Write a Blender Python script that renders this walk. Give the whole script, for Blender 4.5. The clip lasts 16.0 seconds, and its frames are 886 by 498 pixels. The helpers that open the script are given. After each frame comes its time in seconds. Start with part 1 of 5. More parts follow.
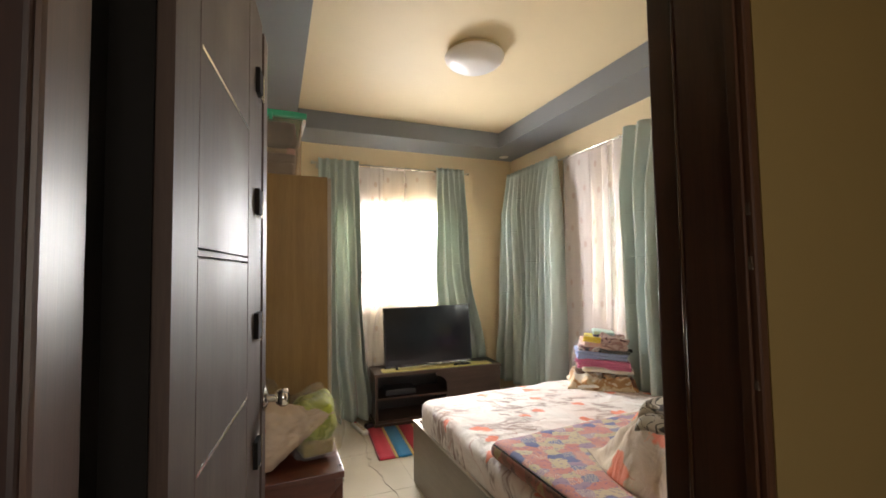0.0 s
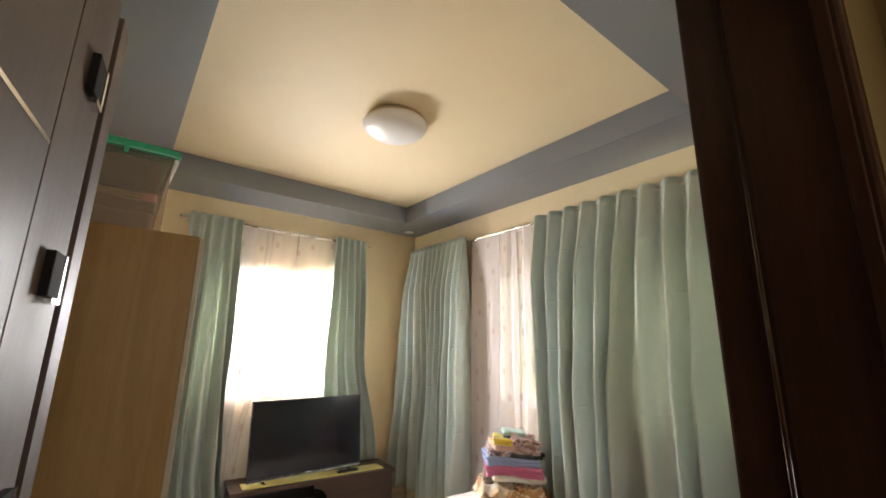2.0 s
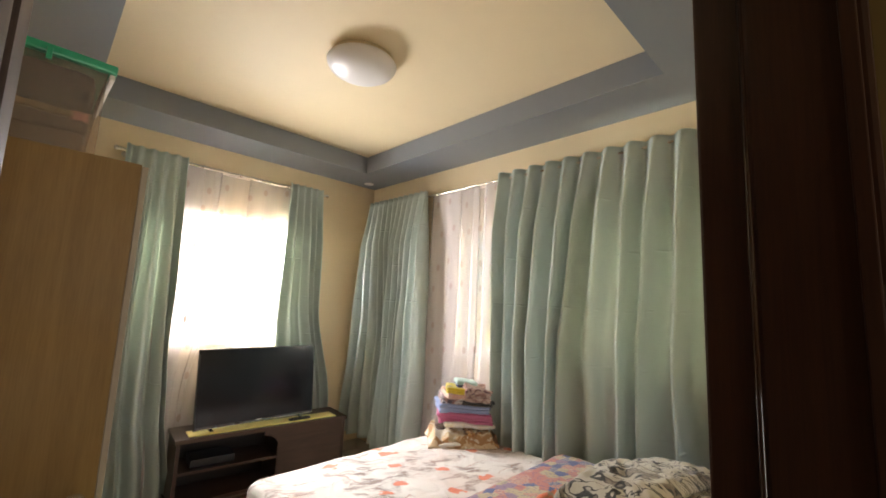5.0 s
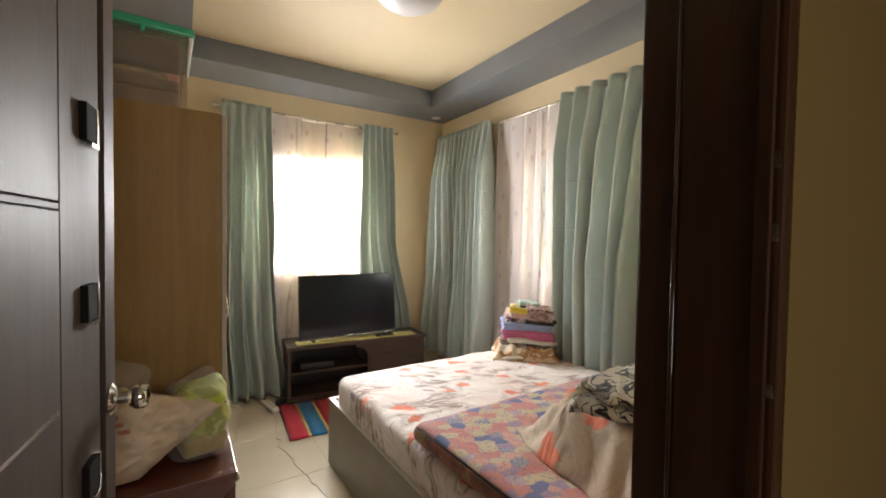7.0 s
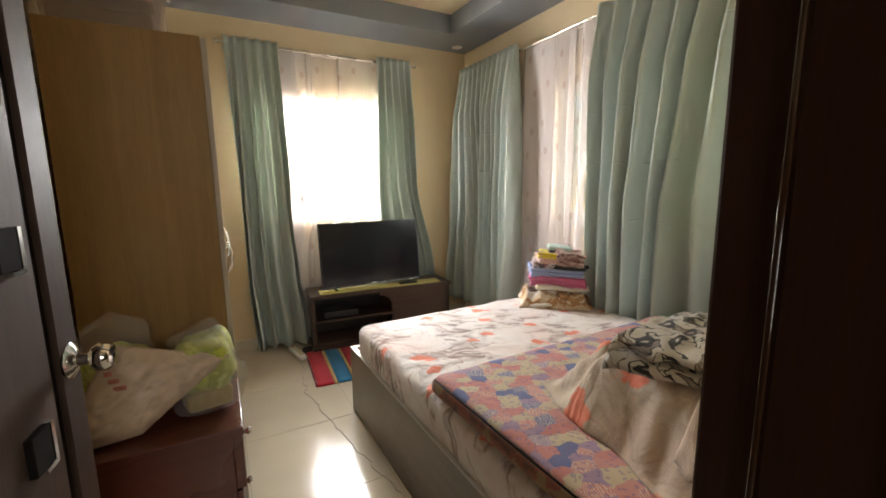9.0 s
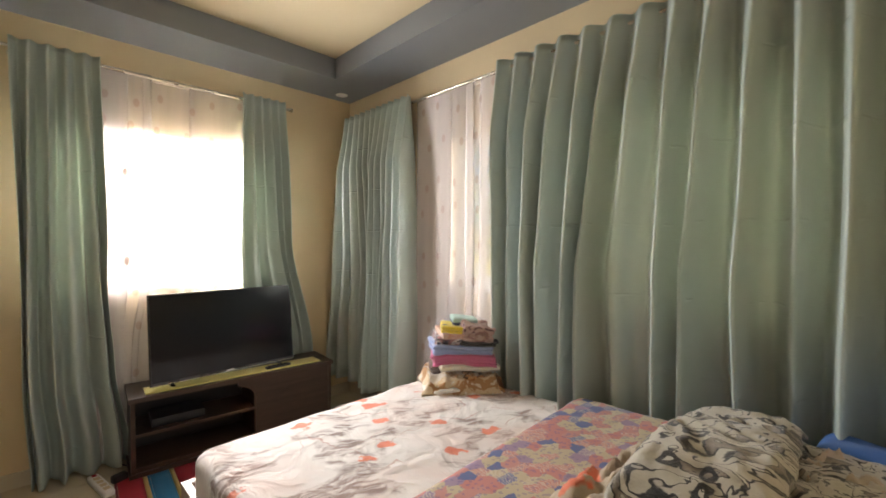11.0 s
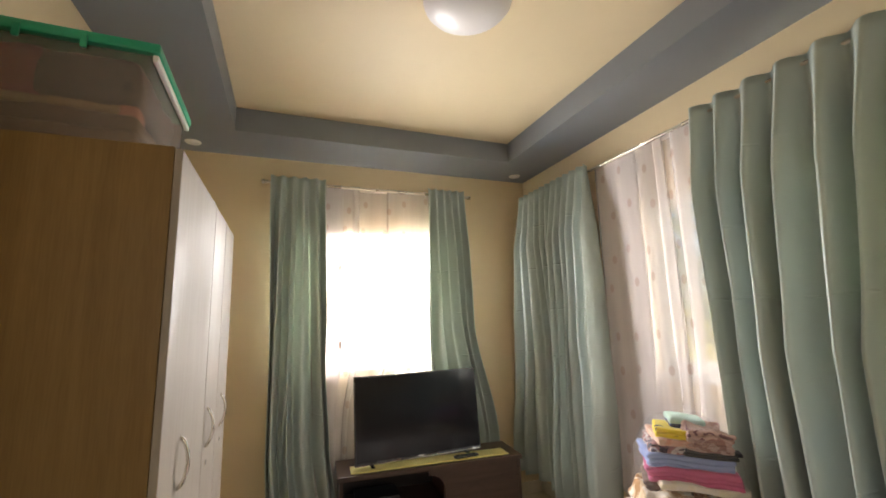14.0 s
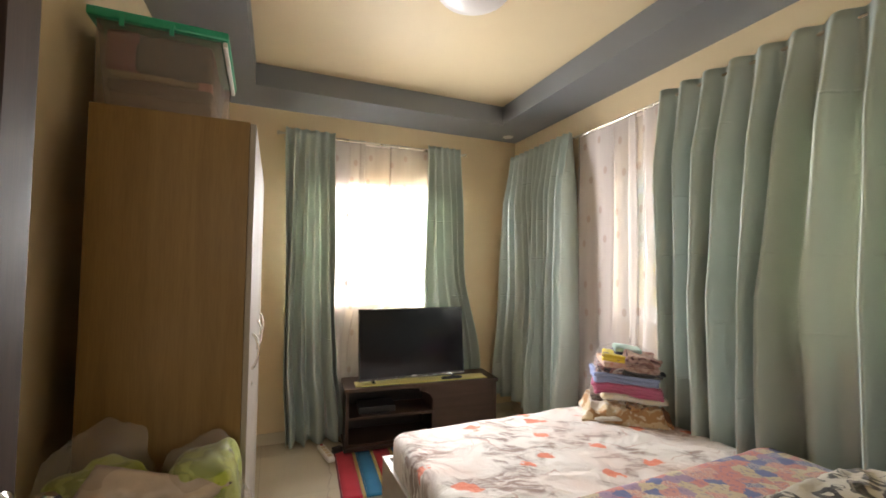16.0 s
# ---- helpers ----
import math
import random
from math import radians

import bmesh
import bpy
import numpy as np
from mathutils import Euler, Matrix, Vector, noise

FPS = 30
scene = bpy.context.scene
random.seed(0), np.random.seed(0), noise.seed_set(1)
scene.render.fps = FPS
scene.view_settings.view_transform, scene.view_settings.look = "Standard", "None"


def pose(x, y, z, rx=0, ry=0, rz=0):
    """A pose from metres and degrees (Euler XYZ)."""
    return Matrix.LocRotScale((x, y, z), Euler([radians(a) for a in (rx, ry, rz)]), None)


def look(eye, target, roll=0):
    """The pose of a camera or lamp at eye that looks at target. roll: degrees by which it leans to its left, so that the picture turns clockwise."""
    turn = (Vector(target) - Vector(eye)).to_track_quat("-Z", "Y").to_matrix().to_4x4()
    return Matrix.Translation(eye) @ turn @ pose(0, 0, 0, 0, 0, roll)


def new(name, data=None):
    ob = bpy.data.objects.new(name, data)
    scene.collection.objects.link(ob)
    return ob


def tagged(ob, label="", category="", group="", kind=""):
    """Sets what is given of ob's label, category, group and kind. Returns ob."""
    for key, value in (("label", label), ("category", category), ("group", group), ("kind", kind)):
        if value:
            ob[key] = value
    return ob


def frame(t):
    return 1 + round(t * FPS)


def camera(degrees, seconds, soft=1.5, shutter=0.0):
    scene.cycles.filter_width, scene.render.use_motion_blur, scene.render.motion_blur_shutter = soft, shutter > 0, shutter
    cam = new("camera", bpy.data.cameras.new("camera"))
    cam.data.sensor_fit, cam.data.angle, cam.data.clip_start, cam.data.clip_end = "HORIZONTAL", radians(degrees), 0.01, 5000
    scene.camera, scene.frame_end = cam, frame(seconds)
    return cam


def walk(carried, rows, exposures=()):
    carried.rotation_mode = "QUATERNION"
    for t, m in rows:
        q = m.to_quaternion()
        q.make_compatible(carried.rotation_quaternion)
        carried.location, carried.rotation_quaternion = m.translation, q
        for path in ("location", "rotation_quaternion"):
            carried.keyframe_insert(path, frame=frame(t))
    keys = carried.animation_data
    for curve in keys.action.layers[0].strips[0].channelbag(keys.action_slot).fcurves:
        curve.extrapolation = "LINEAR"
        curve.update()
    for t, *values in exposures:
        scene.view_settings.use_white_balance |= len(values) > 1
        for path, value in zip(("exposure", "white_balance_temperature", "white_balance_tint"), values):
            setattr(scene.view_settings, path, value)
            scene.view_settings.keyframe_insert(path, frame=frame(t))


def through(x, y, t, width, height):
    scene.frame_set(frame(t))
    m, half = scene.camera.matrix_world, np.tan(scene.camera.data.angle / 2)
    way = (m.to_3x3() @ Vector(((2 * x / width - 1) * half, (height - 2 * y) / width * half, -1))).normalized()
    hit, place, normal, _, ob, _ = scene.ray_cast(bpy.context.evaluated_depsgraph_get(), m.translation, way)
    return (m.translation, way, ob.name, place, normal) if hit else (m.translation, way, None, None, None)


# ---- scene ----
cam = camera(94.2, 16.0, soft=1.7)
PATH = [
    (0, (-0.075, -0.041, 1.393), (0.679, 1.809, 1.493), -0.9),
    (0.5, (-0.026, 0.097, 1.413), (0.787, 1.915, 1.602), -1.3),
    (1, (0.01, 0.202, 1.439), (0.938, 1.947, 1.745), -0.9),
    (1.5, (-0.002, 0.273, 1.469), (1.077, 1.911, 1.861), 0.0),
    (2, (-0.032, 0.314, 1.487), (1.162, 1.856, 1.933), 0.9),
    (2.5, (-0.033, 0.359, 1.467), (1.251, 1.815, 1.949), 1.9),
    (3, (-0.058, 0.367, 1.504), (1.303, 1.76, 1.963), 2.6),
    (3.2, (-0.061, 0.372, 1.511), (1.32, 1.748, 1.957), 2.9),
    (5.3, (-0.029, 0.377, 1.444), (1.335, 1.825, 1.648), 2.3),
    (5.5, (-0.018, 0.367, 1.451), (1.323, 1.842, 1.614), 2.2),
    (6, (0.004, 0.312, 1.437), (1.269, 1.859, 1.523), 1.6),
    (6.5, (0.043, 0.255, 1.413), (1.2, 1.886, 1.422), 1.1),
    (7, (0.022, 0.167, 1.384), (1.094, 1.854, 1.328), 0.9),
    (7.5, (-0.018, 0.054, 1.378), (0.953, 1.798, 1.253), 0.7),
    (8, (-0.026, 0.054, 1.363), (0.871, 1.83, 1.163), 0.0),
    (8.2, (0.0, 0.078, 1.358), (0.873, 1.862, 1.122), -0.4),
    (10.3, (0.312, 0.663, 1.331), (1.581, 2.17, 0.985), 0.6),
    (10.5, (0.309, 0.689, 1.329), (1.651, 2.15, 1.078), 0.7),
    (11, (0.37, 0.719, 1.372), (1.779, 2.138, 1.334), 0.1),
    (11.5, (0.421, 0.745, 1.386), (1.78, 2.206, 1.521), -0.4),
    (12, (0.437, 0.777, 1.409), (1.668, 2.337, 1.633), -1.0),
    (12.5, (0.443, 0.811, 1.407), (1.512, 2.478, 1.689), -1.8),
    (13, (0.434, 0.847, 1.412), (1.347, 2.599, 1.723), -2.1),
    (13.5, (0.424, 0.856, 1.413), (1.209, 2.666, 1.742), -2.1),
    (14, (0.409, 0.846, 1.411), (1.115, 2.688, 1.743), -1.8),
    (14.5, (0.372, 0.794, 1.414), (1.066, 2.644, 1.726), -1.3),
    (15, (0.309, 0.704, 1.413), (1.03, 2.552, 1.675), -0.6),
    (15.5, (0.265, 0.602, 1.402), (1.011, 2.448, 1.588), 0.2),
    (16, (0.235, 0.501, 1.382), (0.989, 2.351, 1.468), 0.7),
]
walk(cam, [(t, look(eye, target, roll)) for t, eye, target, roll in PATH], [(0, 0.44), (3, 0.44), (5.5, 0.42), (8.2, 0.26), (10.5, 0.12), (11.5, 0.14), (12.5, 0.14), (14.5, 0.20), (16, 0.24)])

# ---- world, sun, window light and hall fill ----
world = bpy.data.worlds.new("sky")
scene.world = world
world.use_nodes = True
wn = world.node_tree.nodes
sky = wn.new("ShaderNodeTexSky")
sky.sky_type, sky.sun_disc = "NISHITA", False
sky.sun_elevation, sky.sun_rotation = radians(52), radians(215)
wn["Background"].inputs["Strength"].default_value = 0.15
world.node_tree.links.new(sky.outputs[0], wn["Background"].inputs["Color"])


def lamp(name, kind, m, energy, colour=(1, 1, 1), size=None):
    data = bpy.data.lights.new(name, kind)
    data.energy, data.color = energy, colour
    if kind == "SUN":
        data.angle = radians(0.5)
    else:
        data.shape, data.size, data.size_y = "RECTANGLE", *size
    ob = new(name, data)
    ob.matrix_world = m
    return ob


lamp("sun", "SUN", look((-6, -9, 12), (0, 0, 0)), 5.0, (1.0, 0.95, 0.86))
lamp("window_light", "AREA", look((1.04, 4.52, 1.90), (1.75, 2.0, 1.75)), 535, (1.0, 0.98, 0.97), (1.4, 0.95))
lamp("window_light", "AREA", look((2.80, 1.24, 1.70), (1.0, 1.24, 1.45)), 115, (1.0, 0.95, 0.87), (1.15, 1.0))
# added fill behind the camera that brightens the hall, door frame and room
lamp("hall_fill_light", "AREA", look((0.2, -1.93, 1.55), (0.2, 0.0, 1.45)), 14.0, (1.0, 0.93, 0.82), (1.0, 0.9))

# ---- materials ----


def link(tree, a, b):
    tree.links.new(a, b)


class Mat:
    """A node material on a Principled shader, with short calls to wire it."""

    def __init__(self, name, rough=0.6, metal=0.0, spec=0.5, coat=0.0, sheen=0.0):
        self.m = bpy.data.materials.new(name)
        self.m.use_nodes = True
        self.t = self.m.node_tree
        self.p = self.t.nodes["Principled BSDF"]
        self.out = self.t.nodes["Material Output"]
        for key, v in (("Roughness", rough), ("Metallic", metal), ("Specular IOR Level", spec), ("Coat Weight", coat), ("Sheen Weight", sheen)):
            self.p.inputs[key].default_value = v
        self.co = self.t.nodes.new("ShaderNodeTexCoord").outputs["Object"]

    def node(self, kind, ins=None, **props):
        n = self.t.nodes.new(kind)
        for k, v in props.items():
            setattr(n, k, v)
        for k, v in (ins or {}).items():
            if hasattr(v, "links"):
                self.t.links.new(v, n.inputs[k])
            else:
                n.inputs[k].default_value = v
        return n

    def noise(self, scale, detail=3.0, distort=0.0, vec=None, rough=0.5):
        return self.node("ShaderNodeTexNoise", {"Vector": vec or self.co, "Scale": scale, "Detail": detail, "Distortion": distort, "Roughness": rough})

    def stretch(self, x, y, z, vec=None):
        return self.node("ShaderNodeMapping", {"Vector": vec or self.co, "Scale": (x, y, z)}).outputs[0]

    def ramp(self, fac, stops, interp="LINEAR"):
        n = self.node("ShaderNodeValToRGB", {"Fac": fac})
        n.color_ramp.interpolation = interp
        e = n.color_ramp.elements
        while len(e) < len(stops):
            e.new(0.5)
        for el, (pos, col) in zip(e, stops):
            el.position = pos
            el.color = (*col, 1) if hasattr(col, "__len__") else (col, col, col, 1)
        return n.outputs["Color"]

    def mix(self, fac, a, b, blend="MIX"):
        n = self.node("ShaderNodeMix", data_type="RGBA", blend_type=blend)
        for k, v in ((0, fac), (6, a), (7, b)):
            if hasattr(v, "links"):
                self.t.links.new(v, n.inputs[k])
            else:
                n.inputs[k].default_value = (*v, 1) if hasattr(v, "__len__") else v
        return n.outputs[2]

    def math(self, op, a, b=0.0):
        n = self.node("ShaderNodeMath", operation=op)
        for k, v in ((0, a), (1, b)):
            if hasattr(v, "links"):
                self.t.links.new(v, n.inputs[k])
            else:
                n.inputs[k].default_value = v
        return n.outputs[0]

    def colour(self, c):
        if hasattr(c, "links"):
            self.t.links.new(c, self.p.inputs["Base Color"])
        else:
            self.p.inputs["Base Color"].default_value = (*c, 1)
        return self

    def rough(self, r):
        self.t.links.new(r, self.p.inputs["Roughness"])
        return self

    def bump(self, height, strength=0.2, distance=0.01):
        n = self.node("ShaderNodeBump", {"Height": height, "Strength": strength, "Distance": distance})
        self.t.links.new(n.outputs[0], self.p.inputs["Normal"])
        return self


def plain(name, col, rough=0.6, metal=0.0, var=0.12, scale=5.0, grain=90.0, bump=0.08, spec=0.5, coat=0.0, sheen=0.0):
    m = Mat(name, rough, metal, spec, coat, sheen)
    big, fine = m.noise(scale, 4), m.noise(grain, 3)
    lo, hi = [c * (1 - var) for c in col], [min(1, c * (1 + var)) for c in col]
    c = m.ramp(big.outputs["Fac"], [(0.3, lo), (0.7, hi)])
    c = m.mix(0.25, c, m.ramp(fine.outputs["Fac"], [(0.3, lo), (0.7, hi)]))
    m.colour(c)
    m.rough(m.ramp(big.outputs["Fac"], [(0.25, max(0.02, rough * 0.85)), (0.75, min(1, rough * 1.15))]))
    if bump:
        m.bump(fine.outputs["Fac"], bump, 0.004)
    return m.m


def wood(name, dark, light, rough=0.35, axis=(9, 9, 0.7), coat=0.0, bump=0.05):
    m = Mat(name, rough, coat=coat)
    v = m.stretch(*axis)
    n, f = m.noise(3.0, 5, 0.6, v), m.noise(26, 4, 0.2, v)
    c = m.ramp(n.outputs["Fac"], [(0.3, dark), (0.7, light)])
    c = m.mix(0.4, c, m.ramp(f.outputs["Fac"], [(0.35, dark), (0.65, light)]))
    m.colour(c).bump(f.outputs["Fac"], bump, 0.002)
    s = m.noise(2.2, 3)
    m.rough(m.ramp(s.outputs["Fac"], [(0.3, rough * 0.8), (0.75, min(1, rough * 1.35))]))
    return m.m


def cloth(name, col, through=0.0, rough=0.75, weave=420, sheen=0.2, var=0.07, through_col=None):
    """Woven cloth; through is the share of light that shines through it."""
    m = Mat(name, rough, spec=0.3, sheen=sheen)
    n, w = m.noise(3, 4), m.noise(weave, 2)
    c = m.ramp(n.outputs["Fac"], [(0.3, [x * (1 - var) for x in col]), (0.7, [min(1, x * (1 + var)) for x in col])])
    m.colour(c)
    cr = m.noise(5, 3, 0.4)
    h = m.math("ADD", m.math("MULTIPLY", cr.outputs["Fac"], 0.5), m.math("MULTIPLY", w.outputs["Fac"], 0.25))
    m.bump(h, 0.25, 0.008)
    if through:
        tr = m.node("ShaderNodeBsdfTranslucent", {"Color": (*(through_col or col), 1)})
        mx = m.node("ShaderNodeMixShader", {0: through, 1: m.p.outputs[0], 2: tr.outputs[0]})
        m.t.links.new(mx.outputs[0], m.out.inputs[0])
    return m.m


def tile_mat():
    m = Mat("polished_cream_tile", 0.1, spec=0.42)
    n, v = m.noise(1.7, 5, 0.8), m.noise(9, 4, 1.2)
    rnd = m.node("ShaderNodeObjectInfo").outputs["Random"]
    c = m.ramp(n.outputs["Fac"], [(0.3, (0.60, 0.53, 0.40)), (0.7, (0.70, 0.63, 0.50))])
    c = m.mix(m.math("MULTIPLY", v.outputs["Fac"], 0.25), c, (0.60, 0.55, 0.45))
    c = m.mix(m.math("MULTIPLY", rnd, 0.15), c, (0.58, 0.50, 0.38))
    m.colour(c)
    d = m.noise(5, 4)
    m.rough(m.ramp(d.outputs["Fac"], [(0.3, 0.10), (0.8, 0.24)]))
    return m.m


def sheer_mat():
    """Thin voile: mostly see-through, with small embroidered brown motifs."""
    m = Mat("sheer_voile", 0.8, spec=0.1)
    weave = m.noise(2.2, 3, vec=m.stretch(6, 6, 0.5))
    sx = m.node("ShaderNodeSeparateXYZ", {0: m.co})
    vor = m.node("ShaderNodeTexVoronoi", {"Vector": m.node("ShaderNodeCombineXYZ", {0: sx.outputs[0], 1: m.math("MULTIPLY", sx.outputs[2], 0.62), 2: 0.0}).outputs[0], "Scale": 6.5, "Randomness": 0.5}, voronoi_dimensions="2D")
    dot = m.math("MULTIPLY", m.ramp(vor.outputs["Distance"], [(0.09, 1.0), (0.14, 0.0)]), 0.65)
    m.colour(m.mix(dot, (0.93, 0.86, 0.84), (0.36, 0.25, 0.20)))
    tl = m.node("ShaderNodeBsdfTranslucent", {"Color": m.mix(dot, (0.93, 0.88, 0.87), (0.62, 0.48, 0.40))})
    a = m.node("ShaderNodeMixShader", {0: 0.05, 1: m.p.outputs[0], 2: tl.outputs[0]})
    tp = m.node("ShaderNodeBsdfTransparent", {"Color": (1, 1, 1, 1)})
    dens = m.math("SUBTRACT", m.ramp(weave.outputs["Fac"], [(0.3, 0.56), (0.7, 0.48)]), m.math("MULTIPLY", dot, 0.3))
    b = m.node("ShaderNodeMixShader", {0: dens, 1: a.outputs[0], 2: tp.outputs[0]})
    m.t.links.new(b.outputs[0], m.out.inputs[0])
    return m.m


def glass_mat():
    m = Mat("window_glass", 0.02)
    tp = m.node("ShaderNodeBsdfTransparent", {"Color": (0.95, 0.97, 0.96, 1)})
    gl = m.node("ShaderNodeBsdfGlossy", {"Roughness": 0.02})
    mx = m.node("ShaderNodeMixShader", {0: 0.06, 1: tp.outputs[0], 2: gl.outputs[0]})
    m.t.links.new(mx.outputs[0], m.out.inputs[0])
    return m.m


def clear_plastic(name, tint=(0.9, 0.9, 0.88), clear=0.5, rough=0.25):
    m = Mat(name, rough)
    m.colour(tint)
    n = m.noise(18, 4, 1.5)
    m.bump(n.outputs["Fac"], 0.4, 0.01)
    tp = m.node("ShaderNodeBsdfTransparent", {"Color": (*tint, 1)})
    mx = m.node("ShaderNodeMixShader", {0: clear, 1: m.p.outputs[0], 2: tp.outputs[0]})
    m.t.links.new(mx.outputs[0], m.out.inputs[0])
    return m.m


def warped(m, scale, amount):
    n = m.noise(scale, 3)
    off = m.node("ShaderNodeVectorMath", {0: n.outputs["Color"], 1: (0.5, 0.5, 0.5)}, operation="SUBTRACT").outputs[0]
    off = m.node("ShaderNodeVectorMath", {0: off, "Scale": amount}, operation="SCALE").outputs[0]
    return m.node("ShaderNodeVectorMath", {0: m.co, 1: off}, operation="ADD").outputs[0]


def lay(m, vec=None, turn=0.0):
    """Cloth print coordinates: the flat of the bed, carried down over its sides."""
    s = m.node("ShaderNodeSeparateXYZ", {0: vec or m.co})
    x = m.math("ADD", s.outputs[0], m.math("MULTIPLY", s.outputs[2], 0.75))
    y = m.math("SUBTRACT", s.outputs[1], m.math("MULTIPLY", s.outputs[2], 0.55))
    c = m.node("ShaderNodeCombineXYZ", {0: x, 1: y, 2: 0.0}).outputs[0]
    return m.node("ShaderNodeVectorRotate", {"Vector": c, "Angle": turn}, rotation_type="Z_AXIS").outputs[0]


def floral_mat(name="floral_sheet", base=(0.85, 0.80, 0.765), bloom=4.6, size=0.175, ink=0.9):
    """White cotton with taupe brush strokes and orange-red blossoms."""
    m = Mat(name, 0.8, spec=0.25, sheen=0.2)
    flat = lay(m, turn=0.5)
    v = lay(m, warped(m, 5, 0.16), 0.5)
    brush = m.noise(5.2, 3, 0.6, m.stretch(0.8, 1.3, 1, v))
    fine = m.noise(15, 4, 1.4, m.stretch(0.6, 1.7, 1, v))
    k = m.math("MULTIPLY", m.ramp(brush.outputs["Fac"], [(0.47, 0.0), (0.57, 1.0)]), m.ramp(fine.outputs["Fac"], [(0.42, 0.10), (0.58, 1.0)]))
    c = m.mix(m.math("MULTIPLY", k, ink), base, (0.25, 0.165, 0.14))
    blush = m.noise(2.6, 3, 0.5, flat)
    c = m.mix(m.math("MULTIPLY", m.ramp(blush.outputs["Fac"], [(0.45, 0.0), (0.68, 1.0)]), 0.5 * ink), c, (0.76, 0.50, 0.43))
    stem = m.noise(3.4, 1, 0.6, v)
    line = m.math("LESS_THAN", m.math("ABSOLUTE", m.math("SUBTRACT", stem.outputs["Fac"], 0.47)), 0.006)
    c = m.mix(m.math("MULTIPLY", m.math("MULTIPLY", line, m.ramp(blush.outputs["Fac"], [(0.45, 1.0), (0.52, 0.0)])), 0.5), c, (0.42, 0.16, 0.11))
    vv = lay(m, warped(m, 15, 0.13), 0.5)
    vor = m.node("ShaderNodeTexVoronoi", {"Vector": m.stretch(0.8, 1.3, 1, vv), "Scale": bloom, "Randomness": 0.8}, voronoi_dimensions="2D")
    sep = m.node("ShaderNodeSeparateColor", {0: vor.outputs["Color"]})
    pick = m.math("GREATER_THAN", sep.outputs[0], 0.42)
    bud = m.math("MULTIPLY", m.ramp(vor.outputs["Distance"], [(size * 0.8, 1.0), (size, 0.0)]), pick)
    bc = m.mix(fine.outputs["Fac"], (0.88, 0.30, 0.17), (0.74, 0.12, 0.05))
    c = m.mix(m.math("MULTIPLY", bud, 0.9), c, bc)
    w = m.noise(380, 2)
    cr = m.noise(6, 4, 1.2)
    m.colour(c).bump(m.math("ADD", cr.outputs["Fac"], m.math("MULTIPLY", w.outputs["Fac"], 0.06)), 0.85, 0.035)
    return m.m


def pad_mat():
    """Foam pad cover: coral with cream, blue and violet patches."""
    m = Mat("foam_pad_cover", 0.8, spec=0.25, sheen=0.15)
    v = lay(m, warped(m, 26, 0.035), 0.3)
    vor = m.node("ShaderNodeTexVoronoi", {"Vector": m.stretch(1, 1.35, 1, v), "Scale": 18.0, "Randomness": 0.7}, voronoi_dimensions="2D")
    sep = m.node("ShaderNodeSeparateColor", {0: vor.outputs["Color"]})
    c = m.ramp(sep.outputs[0], [(0.0, (0.56, 0.22, 0.20)), (0.34, (0.55, 0.46, 0.31)), (0.60, (0.11, 0.15, 0.34)), (0.76, (0.56, 0.26, 0.23)), (0.90, (0.34, 0.24, 0.36))], "CONSTANT")
    stripe = m.node("ShaderNodeTexWave", {"Vector": v, "Scale": 38.0, "Distortion": 1.0})
    sm = m.math("MULTIPLY", m.math("GREATER_THAN", stripe.outputs["Fac"], 0.55), m.math("GREATER_THAN", sep.outputs[1], 0.7))
    c = m.mix(m.math("MULTIPLY", sm, 0.6), c, (0.70, 0.62, 0.50))
    spot = m.node("ShaderNodeTexVoronoi", {"Vector": v, "Scale": 42.0}, voronoi_dimensions="2D")
    c = m.mix(m.math("MULTIPLY", m.math("LESS_THAN", spot.outputs["Distance"], 0.22), 0.45), c, (0.16, 0.12, 0.28))
    fade = m.noise(4, 3)
    c = m.mix(m.ramp(fade.outputs["Fac"], [(0.3, 0.0), (0.75, 0.12)]), c, (0.68, 0.47, 0.40))
    cr = m.noise(8, 4, 0.8)
    m.colour(c).bump(cr.outputs["Fac"], 0.35, 0.02)
    return m.m


def rose_mat():
    """Grey-cream fleece with black rose hearts, brown petals and drawn outlines."""
    m = Mat("rose_blanket", 0.9, spec=0.2, sheen=0.3)
    v = lay(m, warped(m, 12, 0.06))
    g, k = (0.52, 0.49, 0.41), (0.022, 0.020, 0.020)
    n = m.noise(11.0, 2, 0.8, v)
    c = m.ramp(n.outputs["Fac"], [(0.0, g), (0.40, g), (0.405, k), (0.425, k), (0.435, (0.50, 0.46, 0.40)), (0.555, g), (0.565, k), (0.585, k), (0.59, (0.17, 0.14, 0.115)), (0.66, (0.30, 0.26, 0.21)), (0.67, k), (0.69, g)])
    vor = m.node("ShaderNodeTexVoronoi", {"Vector": m.stretch(0.7, 1.35, 1, v), "Scale": 10.0, "Randomness": 0.9}, voronoi_dimensions="2D")
    sep = m.node("ShaderNodeSeparateColor", {0: vor.outputs["Color"]})
    heart = m.ramp(vor.outputs["Distance"], [(0.0, 0.0), (0.07, 0.0), (0.09, 1.0), (0.20, 1.0), (0.23, 0.0)])
    c = m.mix(m.math("MULTIPLY", heart, m.math("GREATER_THAN", sep.outputs[1], 0.45)), c, k)
    f = m.noise(160, 3)
    m.colour(c).bump(f.outputs["Fac"], 0.4, 0.006)
    return m.m


